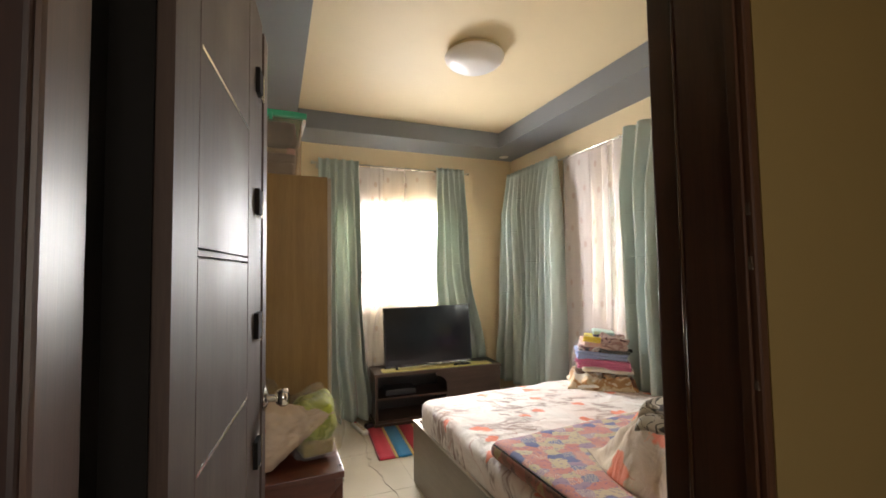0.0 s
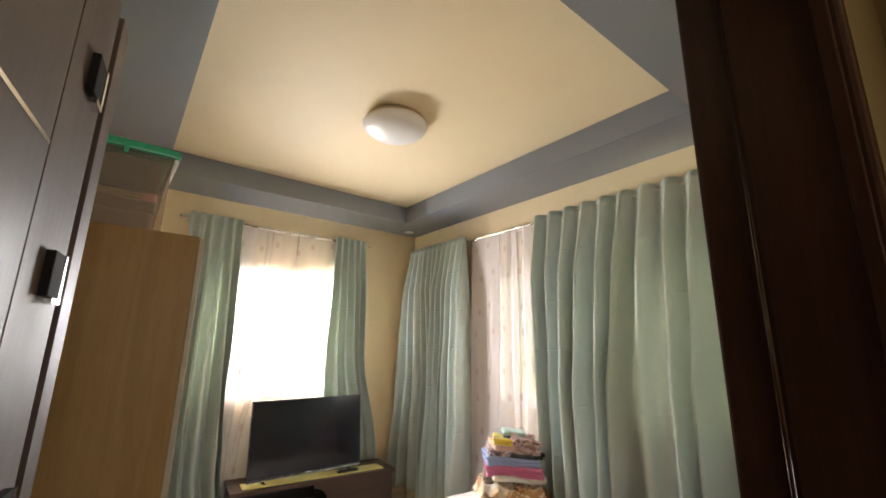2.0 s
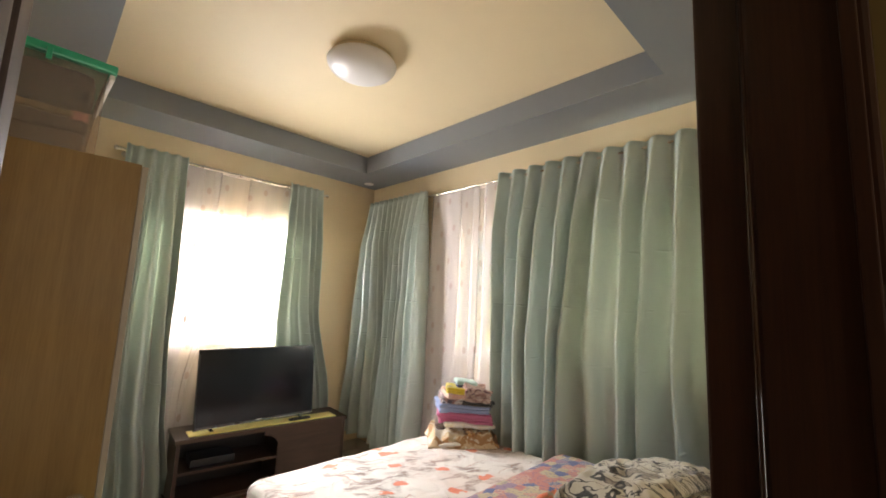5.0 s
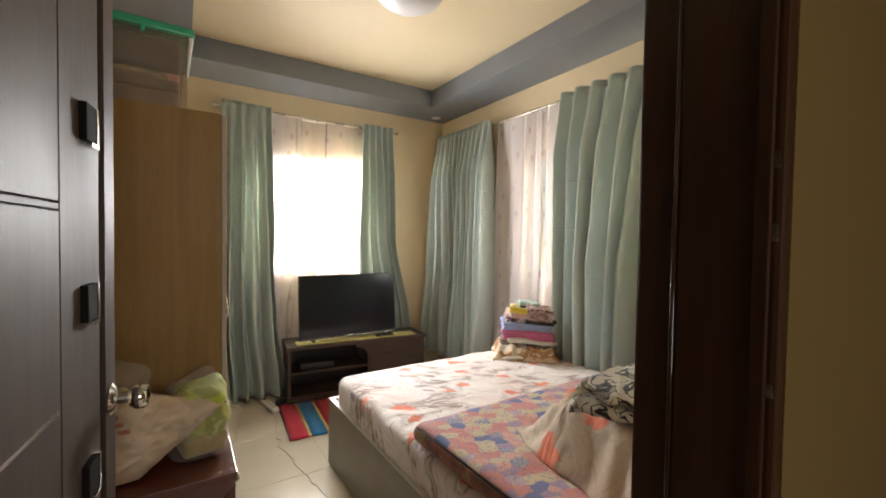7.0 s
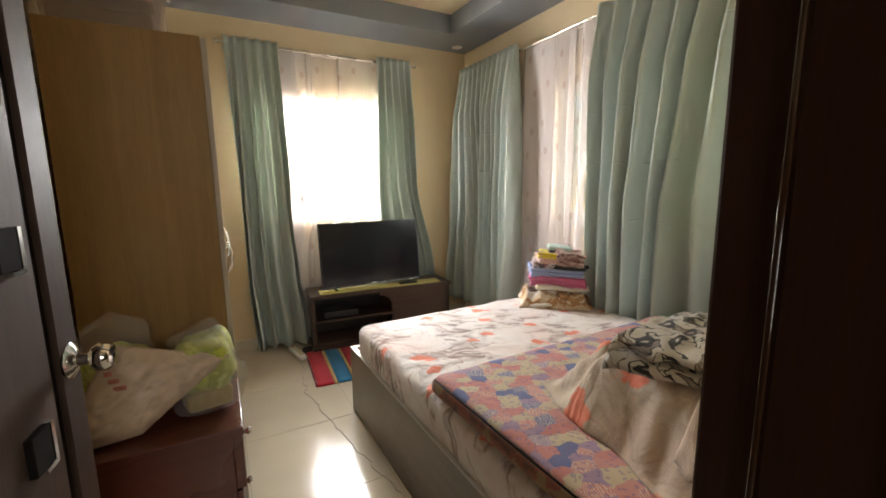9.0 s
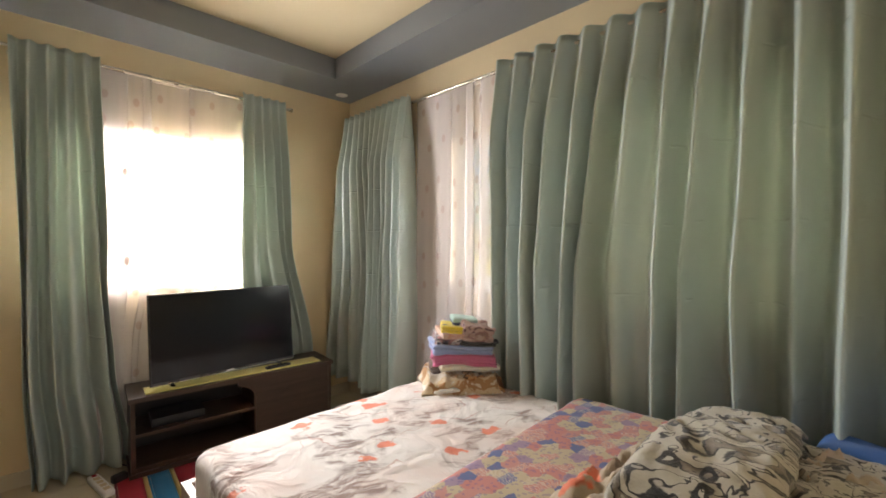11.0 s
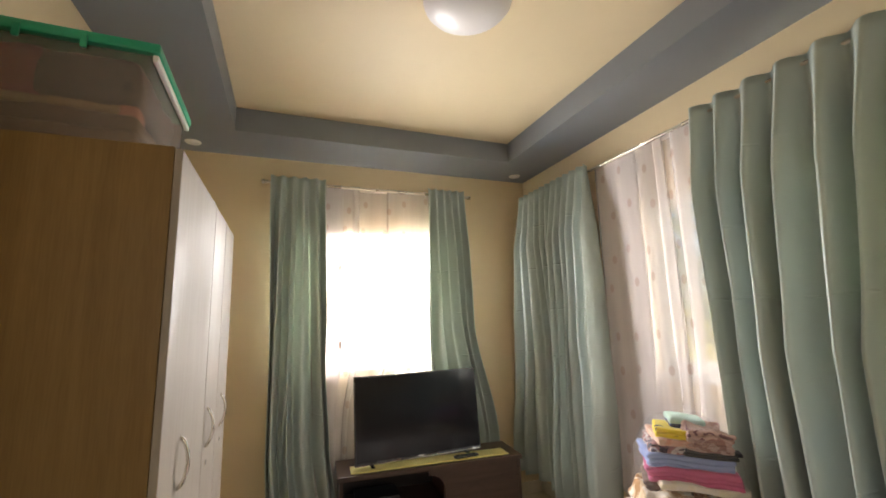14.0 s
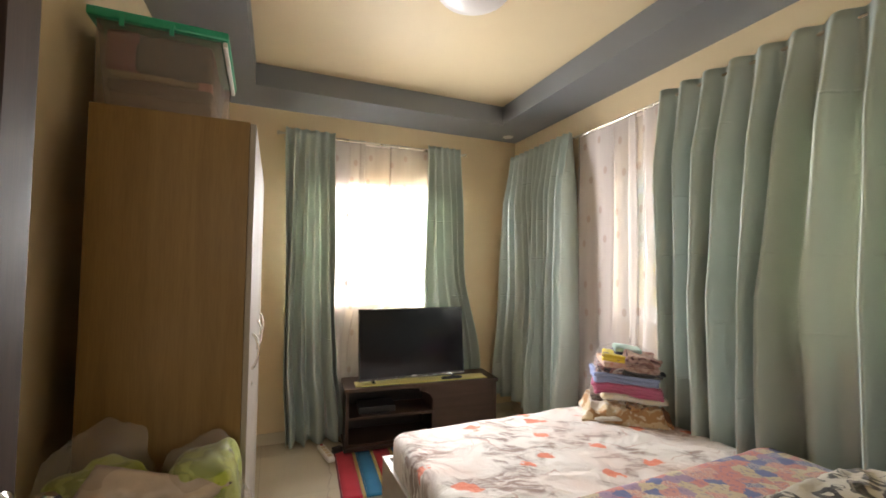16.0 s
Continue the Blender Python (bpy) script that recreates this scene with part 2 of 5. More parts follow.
def print_mat(name, cols, scale=30.0, rough=0.85):
    m = Mat(name, rough, spec=0.2, sheen=0.2)
    v = warped(m, 20, 0.05)
    n = m.noise(scale, 3, 1.2, v)
    k = len(cols)
    c = m.ramp(n.outputs["Fac"], [(0.3 + 0.42 * i / k, col) for i, col in enumerate(cols)], "CONSTANT" if k > 2 else "LINEAR")
    f = m.noise(200, 2)
    m.colour(c).bump(f.outputs["Fac"], 0.3, 0.004)
    return m.m


def wall_mat(name, col, rough=0.62):
    m = Mat(name, rough, spec=0.35)
    a, b, r = m.noise(0.9, 4), m.noise(6, 5, 0.6), m.noise(240, 3)
    c = m.ramp(a.outputs["Fac"], [(0.3, [x * 0.95 for x in col]), (0.7, [min(1, x * 1.04) for x in col])])
    c = m.mix(m.math("MULTIPLY", m.ramp(b.outputs["Fac"], [(0.55, 0.0), (0.8, 1.0)]), 0.12), c, [x * 0.8 for x in col])
    h = m.math("ADD", m.math("MULTIPLY", b.outputs["Fac"], 0.7), m.math("MULTIPLY", r.outputs["Fac"], 0.25))
    m.colour(c).bump(h, 0.14, 0.006)
    return m.m


def satin_mat():
    """Heavy satin: soft gloss, faint slubs, packing creases that run across the drop."""
    m = Mat("sage_satin_curtain", 0.30, spec=1.0, sheen=0.05)
    n, w = m.noise(2.4, 4), m.noise(420, 2)
    c = m.ramp(n.outputs["Fac"], [(0.3, (0.515, 0.590, 0.555)), (0.7, (0.57, 0.65, 0.61))])
    slub = m.noise(30, 3, 0.0, m.stretch(6, 6, 0.25))
    c = m.mix(m.math("MULTIPLY", slub.outputs["Fac"], 0.05), c, (0.36, 0.41, 0.38))
    m.colour(c)
    z = m.node("ShaderNodeSeparateXYZ", {0: warped(m, 3, 0.05)}).outputs[2]
    saw = m.math("ABSOLUTE", m.math("SUBTRACT", m.math("FRACT", m.math("MULTIPLY", z, 3.1)), 0.5))
    crease = m.math("MULTIPLY", m.ramp(saw, [(0.0, 1.0), (0.022, 0.0)]), m.ramp(m.noise(7, 2).outputs["Fac"], [(0.50, 0.0), (0.60, 1.0)]))
    soft = m.noise(7, 4, 0.8)
    h = m.math("ADD", m.math("MULTIPLY", soft.outputs["Fac"], 0.55), m.math("MULTIPLY", w.outputs["Fac"], 0.10))
    m.bump(m.math("ADD", h, m.math("MULTIPLY", crease, 0.6)), 0.45, 0.014)
    m.rough(m.ramp(slub.outputs["Fac"], [(0.2, 0.30), (0.8, 0.37)]))
    tr = m.node("ShaderNodeBsdfTranslucent", {"Color": (0.47, 0.49, 0.40, 1)})
    mx = m.node("ShaderNodeMixShader", {0: 0.13, 1: m.p.outputs[0], 2: tr.outputs[0]})
    m.t.links.new(mx.outputs[0], m.out.inputs[0])
    return m.m


WALL = wall_mat("cream_wall_paint", (0.77, 0.625, 0.40))
CEIL = wall_mat("cream_ceiling_paint", (0.83, 0.69, 0.46))
BLUE = wall_mat("grey_blue_paint", (0.225, 0.24, 0.265), 0.42)
# dimness of the hall is put into this ochre, darkened against the hall lamp
HALL = wall_mat("hall_dimmed_ochre", (0.185, 0.120, 0.040))
TILE = tile_mat()
GROUT = plain("tile_grout", (0.42, 0.37, 0.28), 0.9)
DOORW = wood("dark_varnished_door", (0.040, 0.020, 0.013), (0.070, 0.040, 0.028), 0.56, (14, 14, 0.6))
FRAMEW = wood("dark_varnished_frame", (0.045, 0.018, 0.009), (0.074, 0.030, 0.015), 0.38, (14, 14, 0.5))
CASEW = wood("dark_maroon_casing", (0.020, 0.006, 0.004), (0.038, 0.012, 0.008), 0.46, (14, 14, 0.5))
SMUDGE = plain("pale_paint_smear", (0.11, 0.075, 0.05), 0.8)
VARNISH = plain("glossy_dark_varnish", (0.05, 0.022, 0.012), 0.10, bump=0.0, coat=0.6)
# matt black for grooves and inlays, and for shade painted into the rebate
GROOVE = plain("groove_and_shade_black", (0.010, 0.008, 0.007), 0.85, spec=0.15)
INLAY = plain("silver_inlay", (0.78, 0.77, 0.74), 0.22, 1.0, bump=0.02)
CHROME = plain("worn_chrome", (0.78, 0.76, 0.72), 0.14, 1.0, bump=0.03, grain=30)
BRUSHED = plain("brushed_steel_rod", (0.62, 0.57, 0.48), 0.28, 1.0, bump=0.02)
OAK = wood("oak_laminate", (0.205, 0.115, 0.030), (0.275, 0.162, 0.048), 0.5, (10, 10, 0.5))
WHITEDOOR = wood("white_ash_laminate", (0.345, 0.295, 0.24), (0.40, 0.345, 0.285), 0.62, (12, 12, 0.5))
REDWOOD = wood("red_brown_lacquer", (0.080, 0.020, 0.012), (0.140, 0.040, 0.024), 0.25, (0.8, 9, 9), coat=0.2)
WENGE = wood("dark_brown_laminate", (0.040, 0.022, 0.015), (0.080, 0.045, 0.032), 0.36, (0.6, 9, 9))
BLACKIN = plain("black_cabinet_inside", (0.014, 0.012, 0.012), 0.6)
BEDSIDE = wood("taupe_bed_laminate", (0.125, 0.098, 0.070), (0.175, 0.140, 0.102), 0.35, (9, 0.6, 9))
WHITEEDGE = plain("pale_edge_band", (0.40, 0.36, 0.30), 0.4)
CURTAIN = satin_mat()
SHEER = sheer_mat()
GLASS = glass_mat()
UPVC = plain("white_window_frame", (0.82, 0.82, 0.80), 0.35, bump=0.02)
TVB = plain("black_tv_plastic", (0.012, 0.012, 0.013), 0.28, bump=0.02)
SCREEN = plain("dark_tv_screen", (0.008, 0.009, 0.011), 0.14, var=0.05, bump=0.0, spec=0.22)
YELLOW = cloth("yellow_table_runner", (0.74, 0.66, 0.24), 0, 0.85)
FLORAL = floral_mat()
COMF = floral_mat("floral_comforter", (0.54, 0.45, 0.33), 4.2, 0.26, 0.40)
PAD = pad_mat()
PADSIDE = print_mat("foam_pad_border", [(0.11, 0.055, 0.04), (0.22, 0.11, 0.075), (0.34, 0.13, 0.09), (0.38, 0.27, 0.13)], 6)
ROSE = rose_mat()
OPAL = plain("opal_lamp_glass", (0.84, 0.81, 0.80), 0.34, var=0.03, bump=0.0, spec=0.5, coat=0.0)
BEIGEP = plain("beige_lamp_ring", (0.62, 0.50, 0.31), 0.5)
WHITEP = plain("white_plastic", (0.80, 0.78, 0.74), 0.4, bump=0.03)
CLEARBOX = clear_plastic("cloudy_clear_plastic", (0.84, 0.78, 0.72), 0.85, 0.3)
BAGFILM = clear_plastic("clear_bag_film", (0.95, 0.93, 0.90), 0.87, 0.10)
WRAP = clear_plastic("clear_wrapping_film", (0.97, 0.97, 0.97), 0.93, 0.08)
GREENLID = plain("green_plastic_lid", (0.03, 0.36, 0.20), 0.32, bump=0.03)
BLUEC = cloth("blue_pillow_cloth", (0.02, 0.13, 0.45))
WHITEC = cloth("white_pillow_cloth", (0.82, 0.82, 0.84))
CABLE = plain("grey_cable_sheath", (0.34, 0.29, 0.22), 0.5, bump=0.0)
BLACKP = plain("black_plastic", (0.02, 0.02, 0.022), 0.4)

# ---- mesh helpers ----


def box(bm, x0, y0, z0, x1, y1, z1, bev=0.0):
    r = bmesh.ops.create_cube(bm, size=1.0, matrix=Matrix.Translation(((x0 + x1) / 2, (y0 + y1) / 2, (z0 + z1) / 2)) @ Matrix.Diagonal((x1 - x0, y1 - y0, z1 - z0, 1)))
    if bev:
        es = list({e for v in r["verts"] for e in v.link_edges})
        bmesh.ops.bevel(bm, geom=es, offset=bev, segments=2, profile=0.6, affect="EDGES")
    return bm


def boxes(*rows, bev=0.0):
    bm = bmesh.new()
    for r in rows:
        box(bm, *r, bev=bev)
    return bm


def lathe(profile, steps=24, m=None):
    """A body turned round z from (radius, height) pairs."""
    bm = bmesh.new()
    rings = []
    for r, z in profile:
        rings.append([bm.verts.new((r * math.cos(2 * math.pi * i / steps), r * math.sin(2 * math.pi * i / steps), z)) for i in range(steps)])
    for a, b in zip(rings, rings[1:]):
        for i in range(steps):
            bm.faces.new((a[i], a[(i + 1) % steps], b[(i + 1) % steps], b[i]))
    for ring, flip in ((rings[0], True), (rings[-1], False)):
        if profile[0 if flip else -1][0] > 1e-5:
            bm.faces.new(ring[::-1] if flip else ring)
    bmesh.ops.remove_doubles(bm, verts=bm.verts, dist=1e-5)
    bmesh.ops.recalc_face_normals(bm, faces=bm.faces)
    if m:
        bm.transform(m)
    return bm


def tube(points, radius, steps=10):
    """A round bar along a line of points."""
    bm = bmesh.new()
    pts = [Vector(p) for p in points]
    rings = []
    for i, p in enumerate(pts):
        d = (pts[min(i + 1, len(pts) - 1)] - pts[max(i - 1, 0)]).normalized()
        q = d.to_track_quat("Z", "Y")
        rings.append([bm.verts.new(p + q @ Vector((radius * math.cos(2 * math.pi * k / steps), radius * math.sin(2 * math.pi * k / steps), 0))) for k in range(steps)])
    for a, b in zip(rings, rings[1:]):
        for k in range(steps):
            bm.faces.new((a[k], a[(k + 1) % steps], b[(k + 1) % steps], b[k]))
    bm.faces.new(rings[0][::-1])
    bm.faces.new(rings[-1])
    bmesh.ops.recalc_face_normals(bm, faces=bm.faces)
    return bm


def soft_box(sx, sy, sz, r, n=(12, 12, 5), lump=0.0, freq=4.0, seed=0.0, sag=0.0):
    """A rounded, slightly uneven body that stands on z = 0, centred in x and y."""
    bm = bmesh.new()
    seen = {}
    h = Vector((sx / 2, sy / 2, sz / 2))
    core = Vector((max(h.x - r, 0), max(h.y - r, 0), max(h.z - min(r, h.z), 0)))
    rz = min(r, h.z)

    def vert(p):
        key = (round(p.x, 5), round(p.y, 5), round(p.z, 5))
        if key not in seen:
            q = Vector([max(-core[i], min(core[i], p[i])) for i in range(3)])
            d = p - q
            s = Vector((d.x / r, d.y / r, d.z / rz))
            if s.length > 1e-6:
                s.normalize()
            o = q + Vector((s.x * r, s.y * r, s.z * rz))
            w = noise.noise(Vector((o.x * freq + seed, o.y * freq, o.z * freq)))
            w2 = noise.noise(Vector((o.x * freq * 2.7, o.y * freq * 2.7 + seed, o.z * freq)))
            up = 1.0 if p.z > -h.z * 0.5 else 0.0
            o += s * (lump * (w + 0.45 * w2)) * up
            o.z -= sag * up * (1 - (p.x / h.x) ** 2) * (1 - (p.y / h.y) ** 2)
            seen[key] = bm.verts.new((o.x, o.y, o.z + h.z))
        return seen[key]

    for ax in range(3):
        a, b = (ax + 1) % 3, (ax + 2) % 3
        for side in (-1, 1):
            for i in range(n[a]):
                for j in range(n[b]):
                    quad = []
                    for di, dj in ((0, 0), (1, 0), (1, 1), (0, 1)):
                        p = Vector((0, 0, 0))
                        p[ax] = side * h[ax]
                        p[a] = h[a] * (2 * (i + di) / n[a] - 1)
                        p[b] = h[b] * (2 * (j + dj) / n[b] - 1)
                        quad.append(vert(p))
                    if len(set(quad)) == 4:
                        try:
                            bm.faces.new(quad if side > 0 else quad[::-1])
                        except ValueError:
                            pass
    return bm


def mesh_of(name, bm, material, smooth=None):
    me = bpy.data.meshes.new(name)
    bm.to_mesh(me)
    bm.free()
    me.materials.append(material)
    if smooth is not None:
        for p in me.polygons:
            p.use_smooth = True
        if smooth < 179:
            me.set_sharp_from_angle(angle=radians(smooth))
    return me


def thing(name, label, category, m=None, group="", kind=""):
    ob = new(name)
    ob.empty_display_size = 0.1
    ob.matrix_world = m or Matrix()
    return tagged(ob, label, category, group, kind)


def part(name, bm, material, parent, label="", smooth=None):
    ob = new(name, mesh_of(name, bm, material, smooth))
    ob.parent = parent
    return tagged(ob, label)


def solo(name, bm, material, label, category, m=None, group="", kind="", smooth=None):
    ob = new(name, mesh_of(name, bm, material, smooth))
    ob.matrix_world = m or Matrix()
    return tagged(ob, label, category, group, kind)


def struct(name, bm, material, label="", smooth=None):
    return solo(name, bm, material, label, "", kind="structure", smooth=smooth)


# ---- the room ----
X0, X1, Y0, Y1 = -0.37, 2.42, 0.515, 3.99   # inner faces of the bedroom
T, YH, ZS, ZC = 0.16, 0.34, 2.617, 2.775    # wall thickness, hall face, soffit, ceiling
DX0, DX1, DZ = -0.262, 0.627, 2.125         # rough door opening
BW = (0.42, 1.66, 1.075, 2.075)             # back window opening: x0 x1 z0 z1
RW = (0.72, 2.70, 1.065, 2.075)             # side window opening: y0 y1 z0 z1
HX0, HX1, HY0 = -1.35, 1.75, -1.7           # hall

struct("wall_north", boxes((X0 - T, Y1, 0, BW[0], Y1 + T, 2.95), (BW[1], Y1, 0, X1 + T, Y1 + T, 2.95), (BW[0], Y1, 0, BW[1], Y1 + T, BW[2]), (BW[0], Y1, BW[3], BW[1], Y1 + T, 2.95)), WALL)
struct("wall_east", boxes((X1, YH, 0, X1 + T, RW[0], 2.95), (X1, RW[1], 0, X1 + T, Y1, 2.95), (X1, RW[0], 0, X1 + T, RW[1], RW[2]), (X1, RW[0], RW[3], X1 + T, RW[1], 2.95)), WALL)
struct("wall_west", boxes((X0 - T, Y0, 0, X0, Y1, 2.95)), WALL)
YM, YP = (YH + Y0) / 2, YH + 0.012
struct("wall_south", boxes((X0, YM, 0, DX0, Y0, 2.95), (DX1, YM, 0, X1, Y0, 2.95), (DX0, YM, DZ, DX1, Y0, 2.95)), WALL)
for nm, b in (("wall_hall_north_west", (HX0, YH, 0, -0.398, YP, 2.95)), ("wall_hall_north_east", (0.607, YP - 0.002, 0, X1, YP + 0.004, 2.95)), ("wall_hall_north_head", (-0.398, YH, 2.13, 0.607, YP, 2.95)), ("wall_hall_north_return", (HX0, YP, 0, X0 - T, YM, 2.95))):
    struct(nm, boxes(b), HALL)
struct("wall_core", boxes((X0 - T, YP, 0, DX0, YM, 2.95), (DX1, YP + 0.004, 0, X1, YM, 2.95), (DX0, YP, DZ, DX1, YM, 2.95)), WALL)
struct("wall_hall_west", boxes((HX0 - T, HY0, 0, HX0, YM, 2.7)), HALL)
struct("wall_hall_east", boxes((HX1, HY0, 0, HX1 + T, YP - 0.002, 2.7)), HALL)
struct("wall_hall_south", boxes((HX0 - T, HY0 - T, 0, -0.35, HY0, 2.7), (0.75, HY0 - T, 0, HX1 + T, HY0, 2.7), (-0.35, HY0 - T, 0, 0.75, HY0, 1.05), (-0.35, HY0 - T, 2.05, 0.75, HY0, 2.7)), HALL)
struct("ceiling_hall", boxes((HX0 - T, HY0 - T, 2.7, HX1 + T, YP + 0.002, 2.8)), CEIL)
struct("ceiling", boxes((X0 - T, YM, ZC, X1 + T, Y1 + T, ZC + 0.12)), CEIL)
TX0, TX1, TY0, TY1 = 0.078, 2.03, 1.0, 3.567   # recessed tray
for nm, b in (("soffit_west", (X0, Y0, ZS, TX0, Y1, ZC - 0.002)), ("soffit_east", (TX1, Y0, ZS, X1, Y1, ZC - 0.002)), ("soffit_south", (TX0, Y0, ZS, TX1, TY0, ZC - 0.002)), ("soffit_north", (TX0, TY1, ZS, TX1, Y1, ZC - 0.002))):
    struct(nm, boxes(b), BLUE)

# ---- doorway ----
fr = thing("door_frame", "dark varnished wooden door frame round the bedroom doorway", "", kind="structure")


def jamb(side):
    """One upright: wide hall part and a rebate for the leaf, edges eased."""
    bm = bmesh.new()
    face, back = (-0.195, DX0) if side < 0 else (0.587, DX1)
    s = 1 if side < 0 else -1
    a, b = sorted((back, face))
    if side < 0:
        box(bm, DX0, YH - 0.004, 0, -0.232, 0.423, 2.125, 0.006)
        box(bm, DX0, 0.423, 0, -0.252, Y0 + 0.010, 2.125)
        return bm
    box(bm, a, YP, 0, b, 0.47, 2.125, 0.006)
    a, b = sorted((back, face - s * 0.004))
    box(bm, a, 0.47, 0, b, Y0 + 0.012, 2.125, 0.004)
    a, b = sorted((face - s * 0.002, face + s * 0.006))
    box(bm, a, 0.362, 0, b, 0.378, 2.125, 0.002)
    return bm


part("jamb", jamb(-1), FRAMEW, fr)
part("jamb", jamb(1), FRAMEW, fr)
# black sheets put the shade of the hinge rebate and leaf gap into colour
part("rebate_shade", boxes((-0.252, 0.424, 0, -0.2505, Y0 + 0.008, 2.09)), GROOVE, fr, "matt black sheet painting the shade in the hinge rebate")
part("leaf_gap_shade", boxes((-0.2503, Y0 + 0.001, 0, -0.206, Y0 + 0.0075, 2.09)), GROOVE, fr, "matt black strip painting the shade behind the leaf")
part("head", boxes((-0.231, YP, 2.09, 0.587, 0.47, 2.125), (-0.195, 0.47, 2.10, 0.587, Y0 + 0.012, 2.125)), FRAMEW, fr)
part("casing", boxes((-0.397, YH - 0.010, 0, -0.2365, YP, 2.125), bev=0.004), CASEW, fr, "dark varnished casing on the hall wall")
part("bead", tube([(0.5885, 0.4715, 0.0), (0.5885, 0.4715, 2.09)], 0.0035, 10), VARNISH, fr, "glossy rounded edge of the rebate", 180)
for zs, hs in ((1.478, 0.020), (1.396, 0.022), (1.215, 0.016)):
    part("paint_smudge", soft_box(0.002, 0.011, hs, 0.001, (2, 5, 7), 0.003, 60, zs), SMUDGE, fr, "pale smear of wall paint", 180).location = (0.5866, 0.360, zs - hs / 2)

# the open leaf: its origin at the hinge, x along the leaf, y towards the opening
LEAF = Matrix.Translation((-0.188, 0.5285, 0)) @ Matrix.Rotation(radians(83.4), 4, "Z")
door = thing("door_1", "dark brown varnished wooden door with silver inlays, standing open", "door", LEAF, kind="structure")
W, TH = 0.765, 0.04


def leaf():
    bm = bmesh.new()
    # panels split by shallow grooves, y = 0 is the face towards the opening
    box(bm, 0, 0.014, 0.012, W, TH, 2.083)
    for a, b in ((0.0, 0.098), (0.101, 0.473), (0.479, 0.662), (0.700, W)):
        cuts = [0.012, 1.414, 1.418, 1.426, 1.430, 2.083] if a == 0.101 else [0.012, 2.083]
        for z0, z1 in zip(cuts[::2], cuts[1::2]):
            box(bm, a, 0.0, z0, b, 0.0145, z1)
    return bm


part("leaf", leaf(), DOORW, door)
part("groove", boxes((0.662, 0.0115, 0.012, 0.700, 0.0142, 2.083)), GROOVE, door, "dark groove beside the lock stile")
for z in (0.50, 1.109, 1.722):
    part("inlay_strip", boxes((0.105, -0.0015, z, 0.468, 0.003, z + 0.006)), INLAY, door, "thin silver inlay strip")
for z in (0.315, 0.63, 0.945, 1.26, 1.573, 1.886):
    q = part("inlay_square", boxes((0.560, -0.011, z - 0.032, 0.612, 0.003, z + 0.032), bev=0.002), GROOVE, door, "dark square inlay with a silver edge")
    part("edge_strip", boxes((0.6125, -0.012, z - 0.032, 0.622, 0.003, z + 0.032), (0.585, -0.012, z - 0.040, 0.622, 0.003, z - 0.0325)), INLAY, q)
KN = Matrix.Translation((0.728, 0, 1.036)) @ Matrix.Rotation(radians(90), 4, "X")
knob = part("knob", lathe([(0, 0.0), (0.033, 0.0), (0.033, 0.004), (0.024, 0.010), (0.012, 0.014), (0.011, 0.030), (0.020, 0.036), (0.0265, 0.046), (0.0265, 0.058), (0.021, 0.066), (0.006, 0.068), (0, 0.068)], 28, KN), CHROME, door, "round chrome door knob", 40)
part("keyhole", lathe([(0.0, 0.0685), (0.005, 0.0685), (0.005, 0.069), (0, 0.069)], 10, KN), GROOVE, knob)
KB = Matrix.Translation((0.728, TH, 1.036)) @ Matrix.Rotation(radians(-90), 4, "X")
part("knob", lathe([(0, 0.0), (0.033, 0.0), (0.033, 0.004), (0.024, 0.010), (0.012, 0.014), (0.011, 0.030), (0.020, 0.036), (0.0265, 0.046), (0.0265, 0.058), (0.021, 0.066), (0, 0.068)], 28, KB), CHROME, door, "round chrome door knob", 40)
part("latch_plate", boxes((W - 0.0005, 0.008, 0.96, W + 0.0015, 0.032, 1.08)), CHROME, door, "steel latch plate")
for z in (0.25, 1.05, 1.85):
    part("hinge", tube([(-0.004, 0.044, z - 0.045), (-0.004, 0.044, z + 0.045)], 0.006, 8), CHROME, door)

# ---- windows ----


def window(name, label, width, z0, z1, m, mull):
    """A sliding window; local x along the wall, y outwards."""
    w = thing(name, label, "window", m, kind="structure")
    d0, d1, f = 0.04, 0.10, 0.045
    part("window_frame", boxes((0, d0, z0, f, d1, z1), (width - f, d0, z0, width, d1, z1), (f, d0, z0, width - f, d1, z0 + f), (f, d0, z1 - f, width - f, d1, z1)), UPVC, w)
    a, b, s = z0 + f, z1 - f, 0.038
    for x0, x1, y in ((f, mull + 0.02, d0 + 0.005), (mull - 0.02, width - f, d0 + 0.032)):
        sa = part("sash", boxes((x0, y, a, x0 + s, y + 0.025, b), (x1 - s, y, a, x1, y + 0.025, b), (x0 + s, y, a, x1 - s, y + 0.025, a + s), (x0 + s, y, b - s, x1 - s, y + 0.025, b)), UPVC, w, "white sliding sash")
        p = part("pane", boxes((x0 + s, y + 0.010, a + s, x1 - s, y + 0.015, b - s)), GLASS, sa)
        p.visible_shadow = False
    part("window_sill", boxes((-0.03, -0.02, z0 - 0.02, width + 0.03, d0, z0 + 0.006), bev=0.004), UPVC, w)
    return w


window("window_1", "white framed sliding window behind sheer curtains", BW[1] - BW[0], BW[2], BW[3], Matrix.Translation((BW[0], Y1, 0)), 0.61)
window("window_2", "white framed sliding window behind a sheer curtain", RW[1] - RW[0], RW[2], RW[3], Matrix.Translation((X1, RW[1], 0)) @ Matrix.Rotation(radians(-90), 4, "Z"), 0.99)

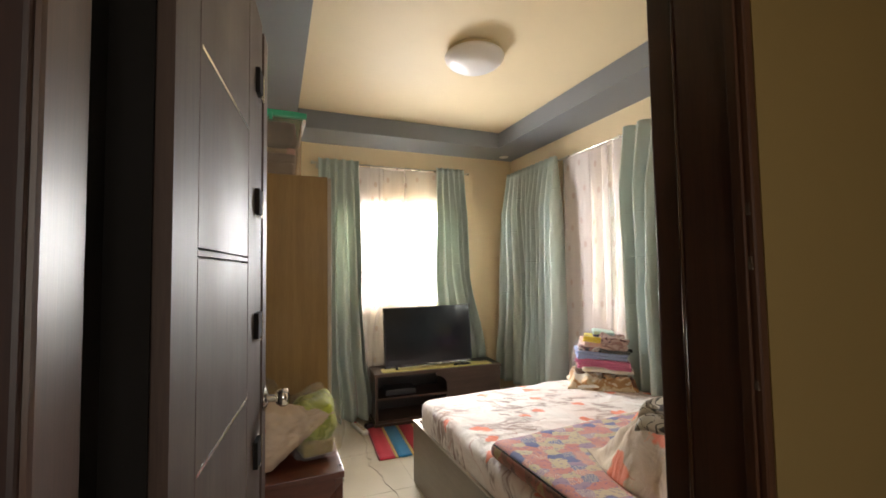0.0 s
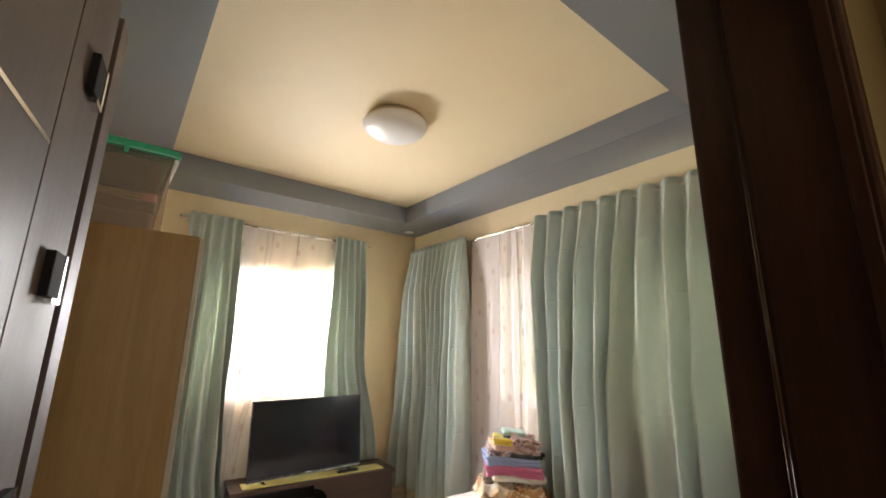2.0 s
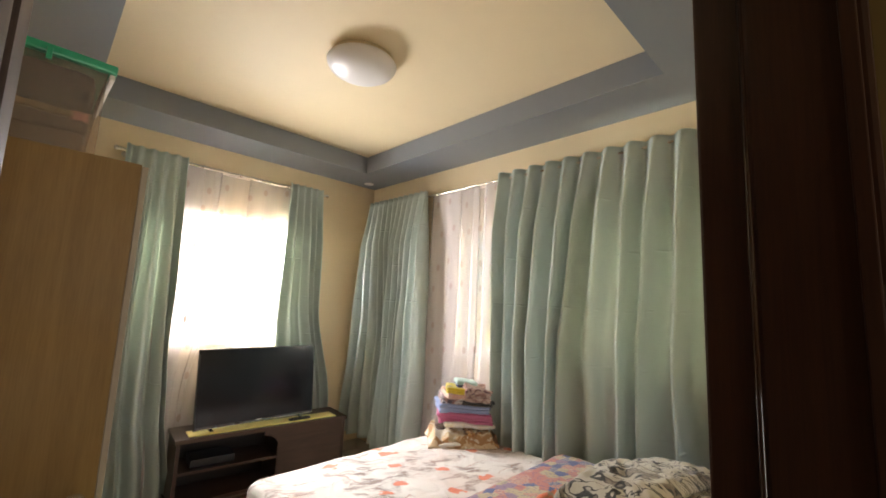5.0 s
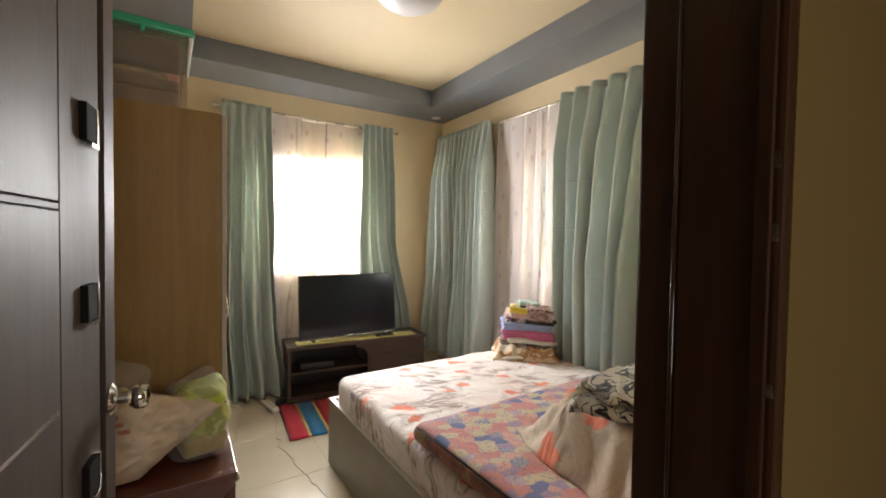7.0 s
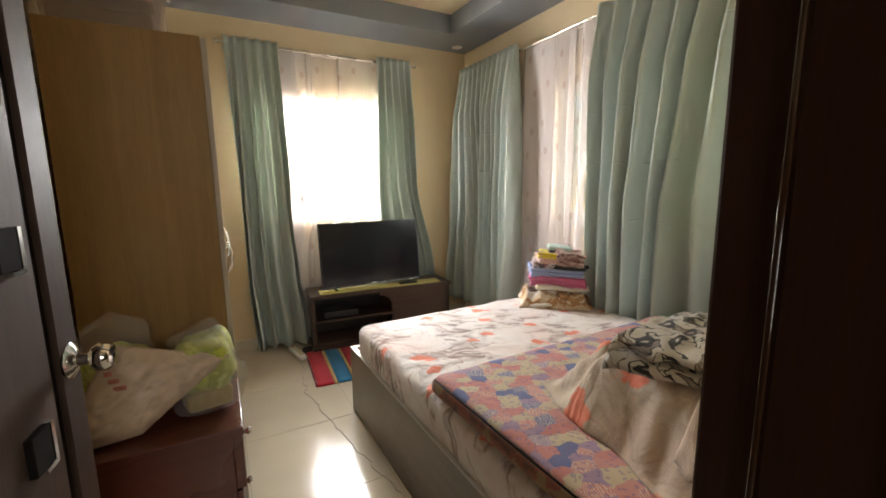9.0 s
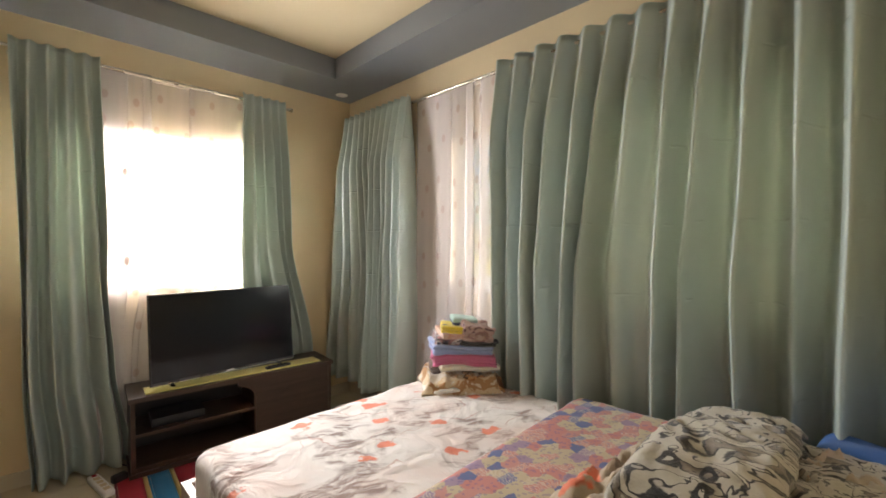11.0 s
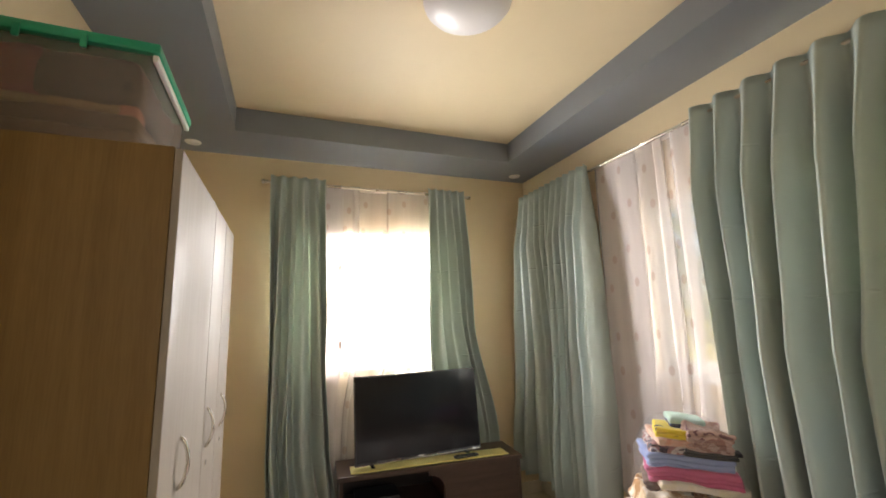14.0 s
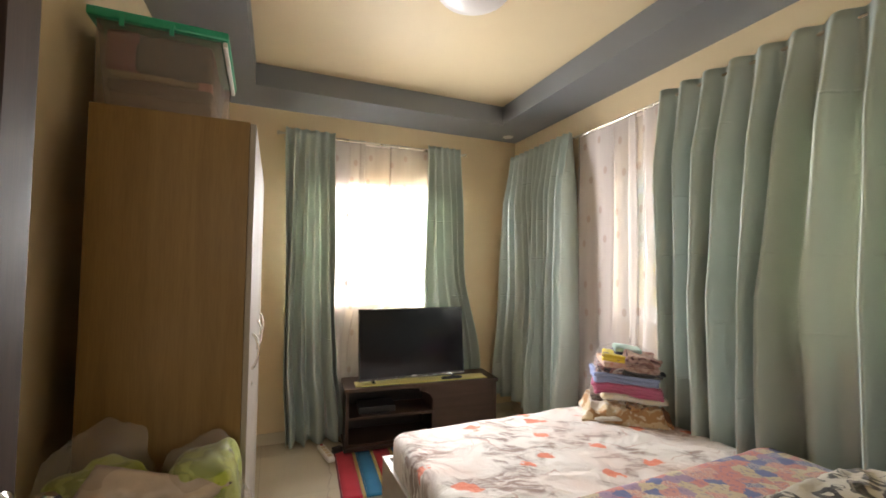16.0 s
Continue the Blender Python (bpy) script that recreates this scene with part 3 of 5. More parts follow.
# window added out of view, as an opening for the hall fill
window("added_hall_window", "white framed window added at the unseen end of the hall", 1.1, 1.05, 2.05, Matrix.Translation((0.75, HY0, 0)) @ Matrix.Rotation(radians(180), 4, "Z"), 0.55)

# ---- curtains ----


def drape(rows, n, amp, seed, steps=18, nz=52, sharp=0.3, drift=0.35, low=1.0, ahead=0.036, steep=0.34):
    """Hanging cloth in folds that rise steeply on one side. rows: (z, start, end) from the top down; local x along the rod, y towards the room (minus)."""
    bm = bmesh.new()
    rng = random.Random(seed)
    nu = n * steps
    wide = [rng.uniform(1 - drift * 0.75, 1 + drift) for _ in range(n)]
    knots = [0.0]
    for w_ in wide:
        knots.append(knots[-1] + w_)
    knots = [q_ * n / knots[-1] for q_ in knots]
    am = [rng.uniform(0.55, 1.4) for _ in range(n + 2)]
    lean = [rng.uniform(-0.9, 0.9) for _ in range(n + 2)]
    z_top, z_bot = rows[0][0], rows[-1][0]
    grid = []
    for k in range(nz + 1):
        z = z_top + (z_bot - z_top) * k / nz
        for (za, a0, a1), (zb, b0, b1) in zip(rows, rows[1:]):
            if za >= z >= zb - 1e-6:
                f = (za - z) / (za - zb)
                f = f * f * (3 - 2 * f)
                s0, s1 = a0 + (b0 - a0) * f, a1 + (b1 - a1) * f
                break
        fall = k / nz
        loose = min(1, fall * 1.9)
        line = []
        for i in range(nu + 1):
            c = i / nu * n
            j = min(int(c), n - 1)
            fr_ = c - j
            e = fr_ * fr_ * (3 - 2 * fr_)
            size = am[j] * (1 - e) + am[j + 1] * e
            tip = lean[j] * (1 - e) + lean[j + 1] * e
            size = (1 + (size - 1) * loose) * (0.34 + 0.66 * min(1, fall * 5))
            w = 2 * math.pi * c
            w2 = w + 0.75 * tip * loose * math.sin(w)
            q = (w2 / (2 * math.pi) + steep) % 1.0
            q = q / steep if q < steep else (1 - q) / (1 - steep)
            edge = q * q * (3 - 2 * q)
            ridge = 2 * (edge * (1 - sharp) + sharp * edge ** 2.6) - 0.62
            y = ridge + 0.12 * loose * math.sin(2 * w2 + 3 * tip)
            y += 0.55 * fall * noise.noise(Vector((c * 0.7, z * 1.1, seed)))
            y += 0.10 * loose * noise.noise(Vector((c * 2.3, z * 2.2, seed + 9)))
            here = c + (knots[j] * (1 - fr_) + knots[j + 1] * fr_ - c) * loose
            x = s0 + (s1 - s0) * here / n + 0.016 * loose * noise.noise(Vector((c * 0.6 + 4, z * 1.5, seed + 3)))
            line.append(bm.verts.new((x, -amp * size * y * (1 + (low - 1) * fall) - ahead * max(0, 1 - fall * 2.5), z + (0.004 * math.sin(w) if k == 0 else 0))))
        grid.append(line)
    for a, b in zip(grid, grid[1:]):
        for i in range(nu):
            bm.faces.new((a[i], b[i], b[i + 1], a[i + 1]))
    return bm


def curtain(name, label, m, rows, n, amp, seed, mat, thick=0.0022, **kw):
    c = thing(name, label, "curtain", m, "curtains on the rods")
    f = part("fabric", drape(rows, n, amp, seed, **kw), mat, c, smooth=180)
    if thick:
        sm = f.modifiers.new("thickness", "SOLIDIFY")
        sm.thickness = thick
    return c


def rod(name, label, m, a, b, z):
    r = thing(name, label, "curtain rod", m, "curtain rods")
    part("pole", tube([(a, 0, z), (b, 0, z)], 0.0095, 12), BRUSHED, r, smooth=60)
    for x, s in ((a, -1), (b, 1)):
        part("finial", lathe([(0, 0), (0.011, 0), (0.014, 0.006), (0.010, 0.012), (0.017, 0.022), (0.015, 0.034), (0, 0.040)], 14, Matrix.Translation((x, 0, z)) @ Matrix.Rotation(radians(90 * s), 4, "Y")), BRUSHED, r, smooth=50)
        br = part("bracket", tube([(x - s * 0.035, 0, z - 0.012), (x - s * 0.035, 0.05, z - 0.012), (x - s * 0.035, 0.094, z - 0.012)], 0.006, 8), BRUSHED, r)
        part("wall_plate", lathe([(0, 0), (0.022, 0), (0.022, 0.005), (0, 0.006)], 16, Matrix.Translation((x - s * 0.035, 0.0945, z - 0.012)) @ Matrix.Rotation(radians(90), 4, "X")), BRUSHED, br)


NORTH = Matrix.Translation((0, 3.895, 0))
EAST = Matrix.Translation((2.325, 0, 0)) @ Matrix.Rotation(radians(-90), 4, "Z")   # local x = -world y
rod("curtain_rod", "slim brushed metal curtain rod above the television window", NORTH, 0.26, 1.80, 2.405)
rod("curtain_rod", "long brushed metal curtain rod along the bed wall", EAST, -3.83, -0.62, 2.375)
curtain("curtain", "sage green satin curtain falling to the floor beside the wardrobe", NORTH, [(2.44, 0.285, 0.655), (1.3, 0.315, 0.675), (0.6, 0.315, 0.70), (0.015, 0.345, 0.77)], 5, 0.050, 14, CURTAIN, low=1.25, sharp=0.0, drift=1.1, steep=0.55)
curtain("curtain", "sage green satin curtain hanging behind the television", NORTH, [(2.44, 1.445, 1.755), (1.42, 1.425, 1.80), (0.45, 1.47, 1.975), (0.10, 1.50, 2.0)], 5, 0.050, 23, CURTAIN, sharp=0.0, drift=1.0, steep=0.55)
curtain("curtain", "sage green satin curtain bunched in the room corner", EAST, [(2.41, -3.80, -2.975), (1.3, -3.87, -2.955), (0.20, -3.94, -2.94)], 11, 0.078, 44, CURTAIN, drift=1.2, sharp=0.5, low=1.3, steep=0.42)
curtain("curtain", "wide sage green satin curtain drawn along the bed", EAST, [(2.41, -2.195, -0.60), (1.3, -2.18, -0.60), (0.22, -2.15, -0.60)], 12, 0.078, 51, CURTAIN, sharp=0.05, drift=0.85, low=1.1, ahead=0.022, steep=0.45)


def voile(rows, laps, seed, nz=30):
    """Sheer cloth that doubles back over itself: laps lists turning points along the width from 0 to 1."""
    bm = bmesh.new()
    grid = []
    for k in range(nz + 1):
        z = rows[0][0] + (rows[-1][0] - rows[0][0]) * k / nz
        for (za, a0, a1), (zb, b0, b1) in zip(rows, rows[1:]):
            if za >= z >= zb - 1e-6:
                g = (za - z) / (za - zb)
                s0, s1 = a0 + (b0 - a0) * g, a1 + (b1 - a1) * g
                break
        line = []
        for i, (p, q) in enumerate(zip(laps, laps[1:])):
            n = max(4, int(abs(q - p) * 44))
            for j in range(n + (i == len(laps) - 2)):
                f = j / n
                u = p + (q - p) * f
                sway = 0.10 * (k / nz) * noise.noise(Vector((i * 1.7 + f, z * 0.8, seed)))
                x = s0 + (s1 - s0) * min(1, max(0, u + sway * math.sin(math.pi * u)))
                y = -0.006 * (i % 3) + 0.006 * math.sin(u * 34 + seed) * (0.4 + k / nz) + 0.010 * noise.noise(Vector((u * 6, z * 0.7, seed + 5)))
                line.append(bm.verts.new((x, y, z)))
        grid.append(line)
    for a, b in zip(grid, grid[1:]):
        for i in range(len(a) - 1):
            bm.faces.new((a[i], b[i], b[i + 1], a[i + 1]))
    return bm


def sheer(label, m, rows, laps, seed):
    c = thing("sheer_curtain", label, "curtain", m, "curtains on the rods")
    part("fabric", voile(rows, laps, seed), SHEER, c, smooth=180)
    za, a, b = rows[0]
    part("header_tape", boxes((a, -0.004, za - 0.035, b, 0.002, za)), cloth("white_header_tape", (0.86, 0.80, 0.76), 0.4), c, "white gathered heading")


sheer("thin white voile curtain with small brown motifs", NORTH @ Matrix.Translation((0, 0.045, 0)), [(2.43, 0.58, 1.52), (1.12, 0.58, 1.50), (0.80, 0.60, 1.30), (0.04, 0.64, 1.10)], [0, 0.22, 0.0, 0.24, 0.06, 0.36, 0.30, 0.62, 0.585, 1.0], 5)
sheer("thin white voile curtain hanging over the bed window", EAST @ Matrix.Translation((0, 0.030, 0)), [(2.39, -2.97, -2.05), (1.2, -2.99, -2.05), (0.35, -3.01, -2.06)], [0, 0.36, 0.0, 0.38, 0.06, 0.58, 0.50, 0.70, 0.64, 1.0], 8)

# ---- ceiling fittings ----
cl = thing("ceiling_lamp", "round white opal dome ceiling lamp, switched off", "ceiling lamp", Matrix.Translation((1.095, 2.25, ZC)))
part("base_ring", lathe([(0, 0), (0.168, 0), (0.172, -0.008), (0.168, -0.022), (0.150, -0.026), (0, -0.026)], 48), BEIGEP, cl, "beige metal base ring", 40)
part("dome", lathe([(0.160, -0.024), (0.184, -0.027), (0.190, -0.036), (0.186, -0.050), (0.170, -0.070), (0.140, -0.089), (0.095, -0.103), (0.045, -0.110), (0, -0.112)], 48), OPAL, cl, "glossy white opal dome", 180)
for x, y in ((2.247, 3.84), (-0.20, 3.83)):
    d = thing("downlight", "small round white recessed downlight in the grey-blue soffit", "downlight", Matrix.Translation((x, y, ZS)), "soffit downlights")
    part("trim_ring", lathe([(0.030, -0.001), (0.033, -0.006), (0.046, -0.005), (0.050, -0.0005)], 28), WHITEP, d, smooth=50)
    part("lens", lathe([(0, -0.002), (0.031, -0.002), (0.031, -0.0005), (0, -0.0005)], 24), OPAL, d)

# ---- bed ----
bed = thing("bed", "taupe laminate bed base with a floral fitted sheet over the mattress", "bed", Matrix.Translation((0, 0, 0)))
BX0, BX1, BY0, BY1 = 0.778, 2.27, 0.56, 2.625
SK = Matrix.Translation((BX0, BY1, 0)) @ Matrix.Rotation(radians(1.0), 4, "Z") @ Matrix.Translation((-BX0, -BY1, 0))


def skewed(bm):
    bm.transform(SK)
    return bm


part("side_panel", skewed(boxes((BX0, BY0, 0.0, BX0 + 0.025, BY1, 0.392))), BEDSIDE, bed, "taupe laminate side board")
part("side_panel", skewed(boxes((BX1 - 0.025, BY0, 0.0, BX1, BY1, 0.392))), BEDSIDE, bed, "taupe laminate side board")
part("foot_panel", skewed(boxes((BX0 + 0.025, BY1 - 0.025, 0.0, BX1 - 0.025, BY1, 0.392))), BEDSIDE, bed, "taupe laminate foot board")
part("edge_band", skewed(boxes((BX0 - 0.001, BY0, 0.392, BX0 + 0.028, BY1 + 0.001, 0.398), (BX0 + 0.028, BY1 - 0.028, 0.392, BX1, BY1 + 0.001, 0.398))), WHITEEDGE, bed, "pale edge band")
part("base_board", skewed(boxes((BX0 + 0.025, BY0, 0.25, BX1 - 0.025, BY1 - 0.025, 0.28))), BEDSIDE, bed)
mat_bm = soft_box(BX1 - BX0 - 0.02, 1.97, 0.275, 0.055, (46, 60, 8), 0.007, 5.0, 3.1)
mat_bm.transform(Matrix.Translation(((BX0 + BX1) / 2 + 0.004, BY0 + 0.985 + 0.01, 0.281)))
part("mattress", skewed(mat_bm), FLORAL, bed, "mattress in a white floral sheet with orange blossoms", 180)


def crumpled(sx, sy, nx, ny, height, seed, edge=0.05, freq=5.0):
    """A loose cloth heap with thickness, centred, its rim on z = 0."""
    bm = bmesh.new()
    rows = []
    for j in range(ny + 1):
        row = []
        for i in range(nx + 1):
            u, v = 2 * i / nx - 1, 2 * j / ny - 1
            wob = 1 + 0.14 * noise.noise(Vector((u * 1.5, v * 1.5, seed)))
            x, y = u * sx / 2 * wob, v * sy / 2 * (1 + 0.14 * noise.noise(Vector((v * 1.4 + 7, u * 1.6, seed))))
            rim = min(1, (1 - abs(u)) * 5) * min(1, (1 - abs(v)) * 5)
            rim = rim * rim * (3 - 2 * rim)
            ridg = 1 - abs(noise.noise(Vector((x * freq, y * freq * 1.3, seed + 2)))) * 2.4
            z = height * rim * (0.55 + 0.30 * noise.noise(Vector((x * 2.6, y * 2.6, seed))) + 0.26 * ridg + 0.1 * noise.noise(Vector((x * 14, y * 14, seed))))
            row.append((x, y, z))
        rows.append(row)
    top = [[bm.verts.new(p) for p in r] for r in rows]
    bot = [[bm.verts.new((x, y, min(z - 0.012, 0.0) if 0 < i < nx and 0 < j < ny else z - 0.012)) for i, (x, y, z) in enumerate(r)] for j, r in enumerate(rows)]
    for j in range(ny):
        for i in range(nx):
            bm.faces.new((top[j][i], top[j][i + 1], top[j + 1][i + 1], top[j + 1][i]))
            bm.faces.new((bot[j][i], bot[j + 1][i], bot[j + 1][i + 1], bot[j][i + 1]))
    ring = [(0, i) for i in range(nx)] + [(j, nx) for j in range(ny)] + [(ny, i) for i in range(nx, 0, -1)] + [(j, 0) for j in range(ny, 0, -1)]
    for (a, b), (c, d) in zip(ring, ring[1:] + ring[:1]):
        bm.faces.new((top[a][b], bot[a][b], bot[c][d], top[c][d]))
    bmesh.ops.recalc_face_normals(bm, faces=bm.faces)
    return bm


ZT = 0.553
pad = thing("foam_pad", "thin foam pad in coral and blue patchwork on the bed", "foam pad", Matrix.Translation((1.535, 1.135, ZT)) @ Matrix.Rotation(radians(1.5), 4, "Z"))
cover = soft_box(1.400, 1.000, 0.036, 0.030, (56, 40, 4), 0.005, 6, 8.8)
cover.transform(Matrix.Translation((0, 0, 0.044)))
part("cover", cover, PAD, pad, smooth=180)
part("piping", tube([(-0.708, y_, 0.071) for y_ in (-0.49, -0.2, 0.1, 0.3, 0.47)], 0.0035, 8), GROOVE, pad, "dark piped edge", 180)
part("border", soft_box(1.428, 1.028, 0.074, 0.036, (60, 48, 6), 0.004, 6, 2.2), PADSIDE, pad, "dark brown and orange printed border", 180)
ZP = ZT + 0.080


def swell(x, y):
    """Height of the heaped comforter over the pad at a place on the bed."""
    def ramp(v, a, b):
        f = min(1, max(0, (v - a) / (b - a)))
        return f * f * (3 - 2 * f)
    west = ramp(x, 0.93 + 0.05 * math.sin(y * 9), 1.10)
    north = 1 - ramp(y, 1.02, 1.36 - 0.16 * ramp(x, 1.25, 1.7))
    east = 1 - 0.62 * ramp(x, 1.25, 2.0) - 0.30 * ramp(x, 1.95, 2.12)
    return 0.185 * west * north * east


def heap(x0, x1, y0, y1, nx, ny, lift, thick, seed, fold, shape=None, solid=False):
    """A cloth that lies over the heap, with folds, an uneven rim and thickness."""
    bm = bmesh.new()
    top, bot = [], []
    for j in range(ny + 1):
        rt, rb = [], []
        for i in range(nx + 1):
            u, v = i / nx, j / ny
            x = x0 + (x1 - x0) * u + 0.035 * noise.noise(Vector((v * 3.1, u * 2.0, seed)))
            y = y0 + (y1 - y0) * v + 0.035 * noise.noise(Vector((u * 3.3, v * 2.0, seed + 4)))
            if shape:
                x, y = shape(u, v, x, y)
            rim = min(1, 6 * min(u, 1 - u, v, 1 - v) + 0.05)
            bend = 0.8 * noise.noise(Vector((x * 3, y * 3, seed + 6)))
            ridge = 1 - 2.4 * abs(noise.noise(Vector((x * 6.5 + bend, y * 13 - x * 7, seed))))
            fine = 1 - 2.2 * abs(noise.noise(Vector((x * 13 + y * 6, y * 17 + bend * 2, seed + 2))))
            z = lift + swell(x, y) + rim ** 0.5 * thick + fold * rim * (ridge + 0.45 * fine)
            if solid:
                q = swell(x, y) / 0.185
                turn = math.atan2(y - 0.86, x - 1.42)
                z += 0.13 * q * (1 - q) * math.sin(21 * turn + 2.5 * noise.noise(Vector((x * 4, y * 4, seed + 8))))
                soft = min(1, 9 * min(u, 1 - u, v, 1 - v))
                z = max(0.008, z * (0.10 + 0.90 * math.sin(soft * math.pi / 2)))
            rt.append(bm.verts.new((x, y, z)))
            rb.append(bm.verts.new((x, y, 0.002 if solid else max(0.002, min(z - 0.010, lift + swell(x, y) * 0.96)))))
        top.append(rt)
        bot.append(rb)
    for j in range(ny):
        for i in range(nx):
            bm.faces.new((top[j][i], top[j][i + 1], top[j + 1][i + 1], top[j + 1][i]))
            bm.faces.new((bot[j][i], bot[j + 1][i], bot[j + 1][i + 1], bot[j][i + 1]))
    ring = [(0, i) for i in range(nx)] + [(j, nx) for j in range(ny)] + [(ny, i) for i in range(nx, 0, -1)] + [(j, 0) for j in range(ny, 0, -1)]
    for (a, b), (c, d) in zip(ring, ring[1:] + ring[:1]):
        bm.faces.new((top[a][b], bot[a][b], bot[c][d], top[c][d]))
    bmesh.ops.recalc_face_normals(bm, faces=bm.faces)
    return bm


def wedge(u, v, x, y):
    """Draws the north-west corner of the comforter out into a tip."""
    return x + 0.16 * v * v * (1 - u), y - 0.14 * v * u


cf = thing("comforter", "crumpled cream floral comforter heaped over the foam pad", "comforter", Matrix.Translation((0, 0, ZP)))
part("panel", heap(0.97, 2.10, 0.585, 1.36, 110, 80, 0.0, 0.022, 4.0, 0.040, wedge, True), COMF, cf, smooth=180)
part("turned_flap", heap(1.02, 1.34, 0.60, 0.80, 56, 40, 0.020, 0.030, 9.0, 0.030), COMF, cf, "flap turned back on itself", 180)
bl = thing("blanket", "folded grey fleece blanket with black rose print, lying on the comforter", "blanket", Matrix.Translation((0, 0, ZP)))


def slant(u, v, x, y):
    """The folded blanket widens and drifts north along its length."""
    return x + 0.05 * (1 - v), y + 0.12 * u * (0.3 + 0.7 * v)


part("fold", heap(1.055, 2.07, 0.78, 1.035, 84, 30, 0.062, 0.030, 21.0, 0.008, slant), ROSE, bl, smooth=180)
part("fold", heap(1.065, 2.05, 0.79, 1.025, 84, 30, 0.100, 0.028, 27.0, 0.012, slant), ROSE, bl, smooth=180)
part("loose_end", heap(1.30, 2.02, 0.62, 0.84, 60, 26, 0.058, 0.016, 33.0, 0.014), ROSE, bl, "loose end spilling off the fold", 180)


def pillow(name, label, mat, m, sx, sy, sz, seed):
    p = thing(name, label, "pillow", m)
    part("cushion", soft_box(sx, sy, sz, min(sz * 0.5, 0.07), (22, 18, 5), 0.012, 5, seed), mat, p, smooth=180)
    part("seam", tube([(sx / 2 * c, sy / 2 * s, sz / 2) for c, s in ((-1, -0.9), (1, -0.9))], 0.003, 6), mat, p)


pillow("pillow", "blue cotton pillow lying at the head of the bed", BLUEC, Matrix.Translation((2.16, 0.70, ZP + 0.012)) @ Matrix.Rotation(radians(-6), 4, "Z"), 0.27, 0.20, 0.09, 5.5)
pillow("pillow", "white cotton pillow standing against the wall behind the bed", WHITEC, Matrix.Translation((2.02, 0.585, ZP + 0.235)) @ Matrix.Rotation(radians(78), 4, "X"), 0.52, 0.42, 0.12, 9.5)

# ---- folded clothes in clear wrapping ----
stack = thing("clothes_stack", "stack of folded colourful clothes in clear plastic wrapping on the bed", "clothes", Matrix.Translation((2.125, 2.335, ZT)) @ Matrix.Rotation(radians(-38), 4, "Z"))
WHITEG = cloth("off_white_cotton", (0.72, 0.68, 0.60))
layers = [
    ("white_garment", -0.02, -0.06, 0.0, 0.34, 0.30, 0.026, WHITEG, 0, 0.022),
    ("brown_garment", 0.0, 0.05, 0.020, 0.38, 0.22, 0.075, cloth("dark_brown_jersey", (0.16, 0.09, 0.06)), 0, 0.014),
    ("yellow_white_garment", 0.02, -0.01, 0.090, 0.37, 0.29, 0.022, print_mat("butter_print", [(0.74, 0.64, 0.42), (0.74, 0.70, 0.62)], 6), 3, 0.014),
    ("pink_garment", 0.005, 0.0, 0.106, 0.36, 0.285, 0.056, cloth("magenta_pink_cotton", (0.58, 0.10, 0.24)), 2, 0.018),
    ("lavender_garment", -0.01, 0.0, 0.156, 0.35, 0.275, 0.050, cloth("lavender_blue_cotton", (0.28, 0.35, 0.62)), 3, 0.018),
    ("black_garment", 0.08, 0.0, 0.196, 0.22, 0.26, 0.030, cloth("black_jersey", (0.02, 0.02, 0.024)), 3, 0.012),
    ("dark_print_garment", -0.045, 0.0, 0.198, 0.24, 0.255, 0.042, print_mat("dark_print", [(0.05, 0.04, 0.06), (0.34, 0.16, 0.16), (0.62, 0.54, 0.52), (0.10, 0.07, 0.10)], 17), 0, 0.018),
    ("coral_garment", -0.045, -0.01, 0.236, 0.20, 0.24, 0.026, print_mat("coral_print", [(0.62, 0.24, 0.15), (0.70, 0.50, 0.40)], 9), 4, 0.014),
    ("mauve_garment", 0.065, -0.02, 0.220, 0.18, 0.23, 0.078, print_mat("mauve_print", [(0.30, 0.16, 0.14), (0.48, 0.33, 0.29), (0.16, 0.08, 0.09)], 13), 12, 0.026),
    ("yellow_garment", -0.06, -0.03, 0.256, 0.13, 0.18, 0.036, print_mat("yellow_black_print", [(0.82, 0.62, 0.03), (0.82, 0.62, 0.03), (0.82, 0.62, 0.03), (0.03, 0.03, 0.03)], 15), 4, 0.008),
    ("navy_garment", 0.005, 0.02, 0.262, 0.12, 0.16, 0.040, cloth("navy_jersey", (0.04, 0.05, 0.11)), 0, 0.014),
    ("mint_garment", 0.01, 0.02, 0.296, 0.15, 0.15, 0.022, cloth("pale_mint_cotton", (0.48, 0.66, 0.60)), 4, 0.014),
]
SPREAD = print_mat("tan_white_print", [(0.72, 0.66, 0.58), (0.60, 0.46, 0.30), (0.40, 0.22, 0.10), (0.66, 0.55, 0.42)], 6)
LEOPARD = print_mat("leopard_print", [(0.46, 0.20, 0.06), (0.12, 0.06, 0.03), (0.52, 0.28, 0.12), (0.30, 0.12, 0.04)], 14)
for nm, mt, px, py, sx, sy, hh, sd in (("crumpled_garment", SPREAD, -0.02, -0.04, 0.43, 0.35, 0.098, 3.0), ("leopard_garment", LEOPARD, 0.09, -0.10, 0.24, 0.19, 0.10, 7.0)):
    b = crumpled(sx, sy, 56, 46, hh, sd, freq=11.0)
    b.transform(Matrix.Translation((px, py, 0.012)))
    part(nm, b, mt, stack, nm.replace("_", " "), 180)
rs = random.Random(5)
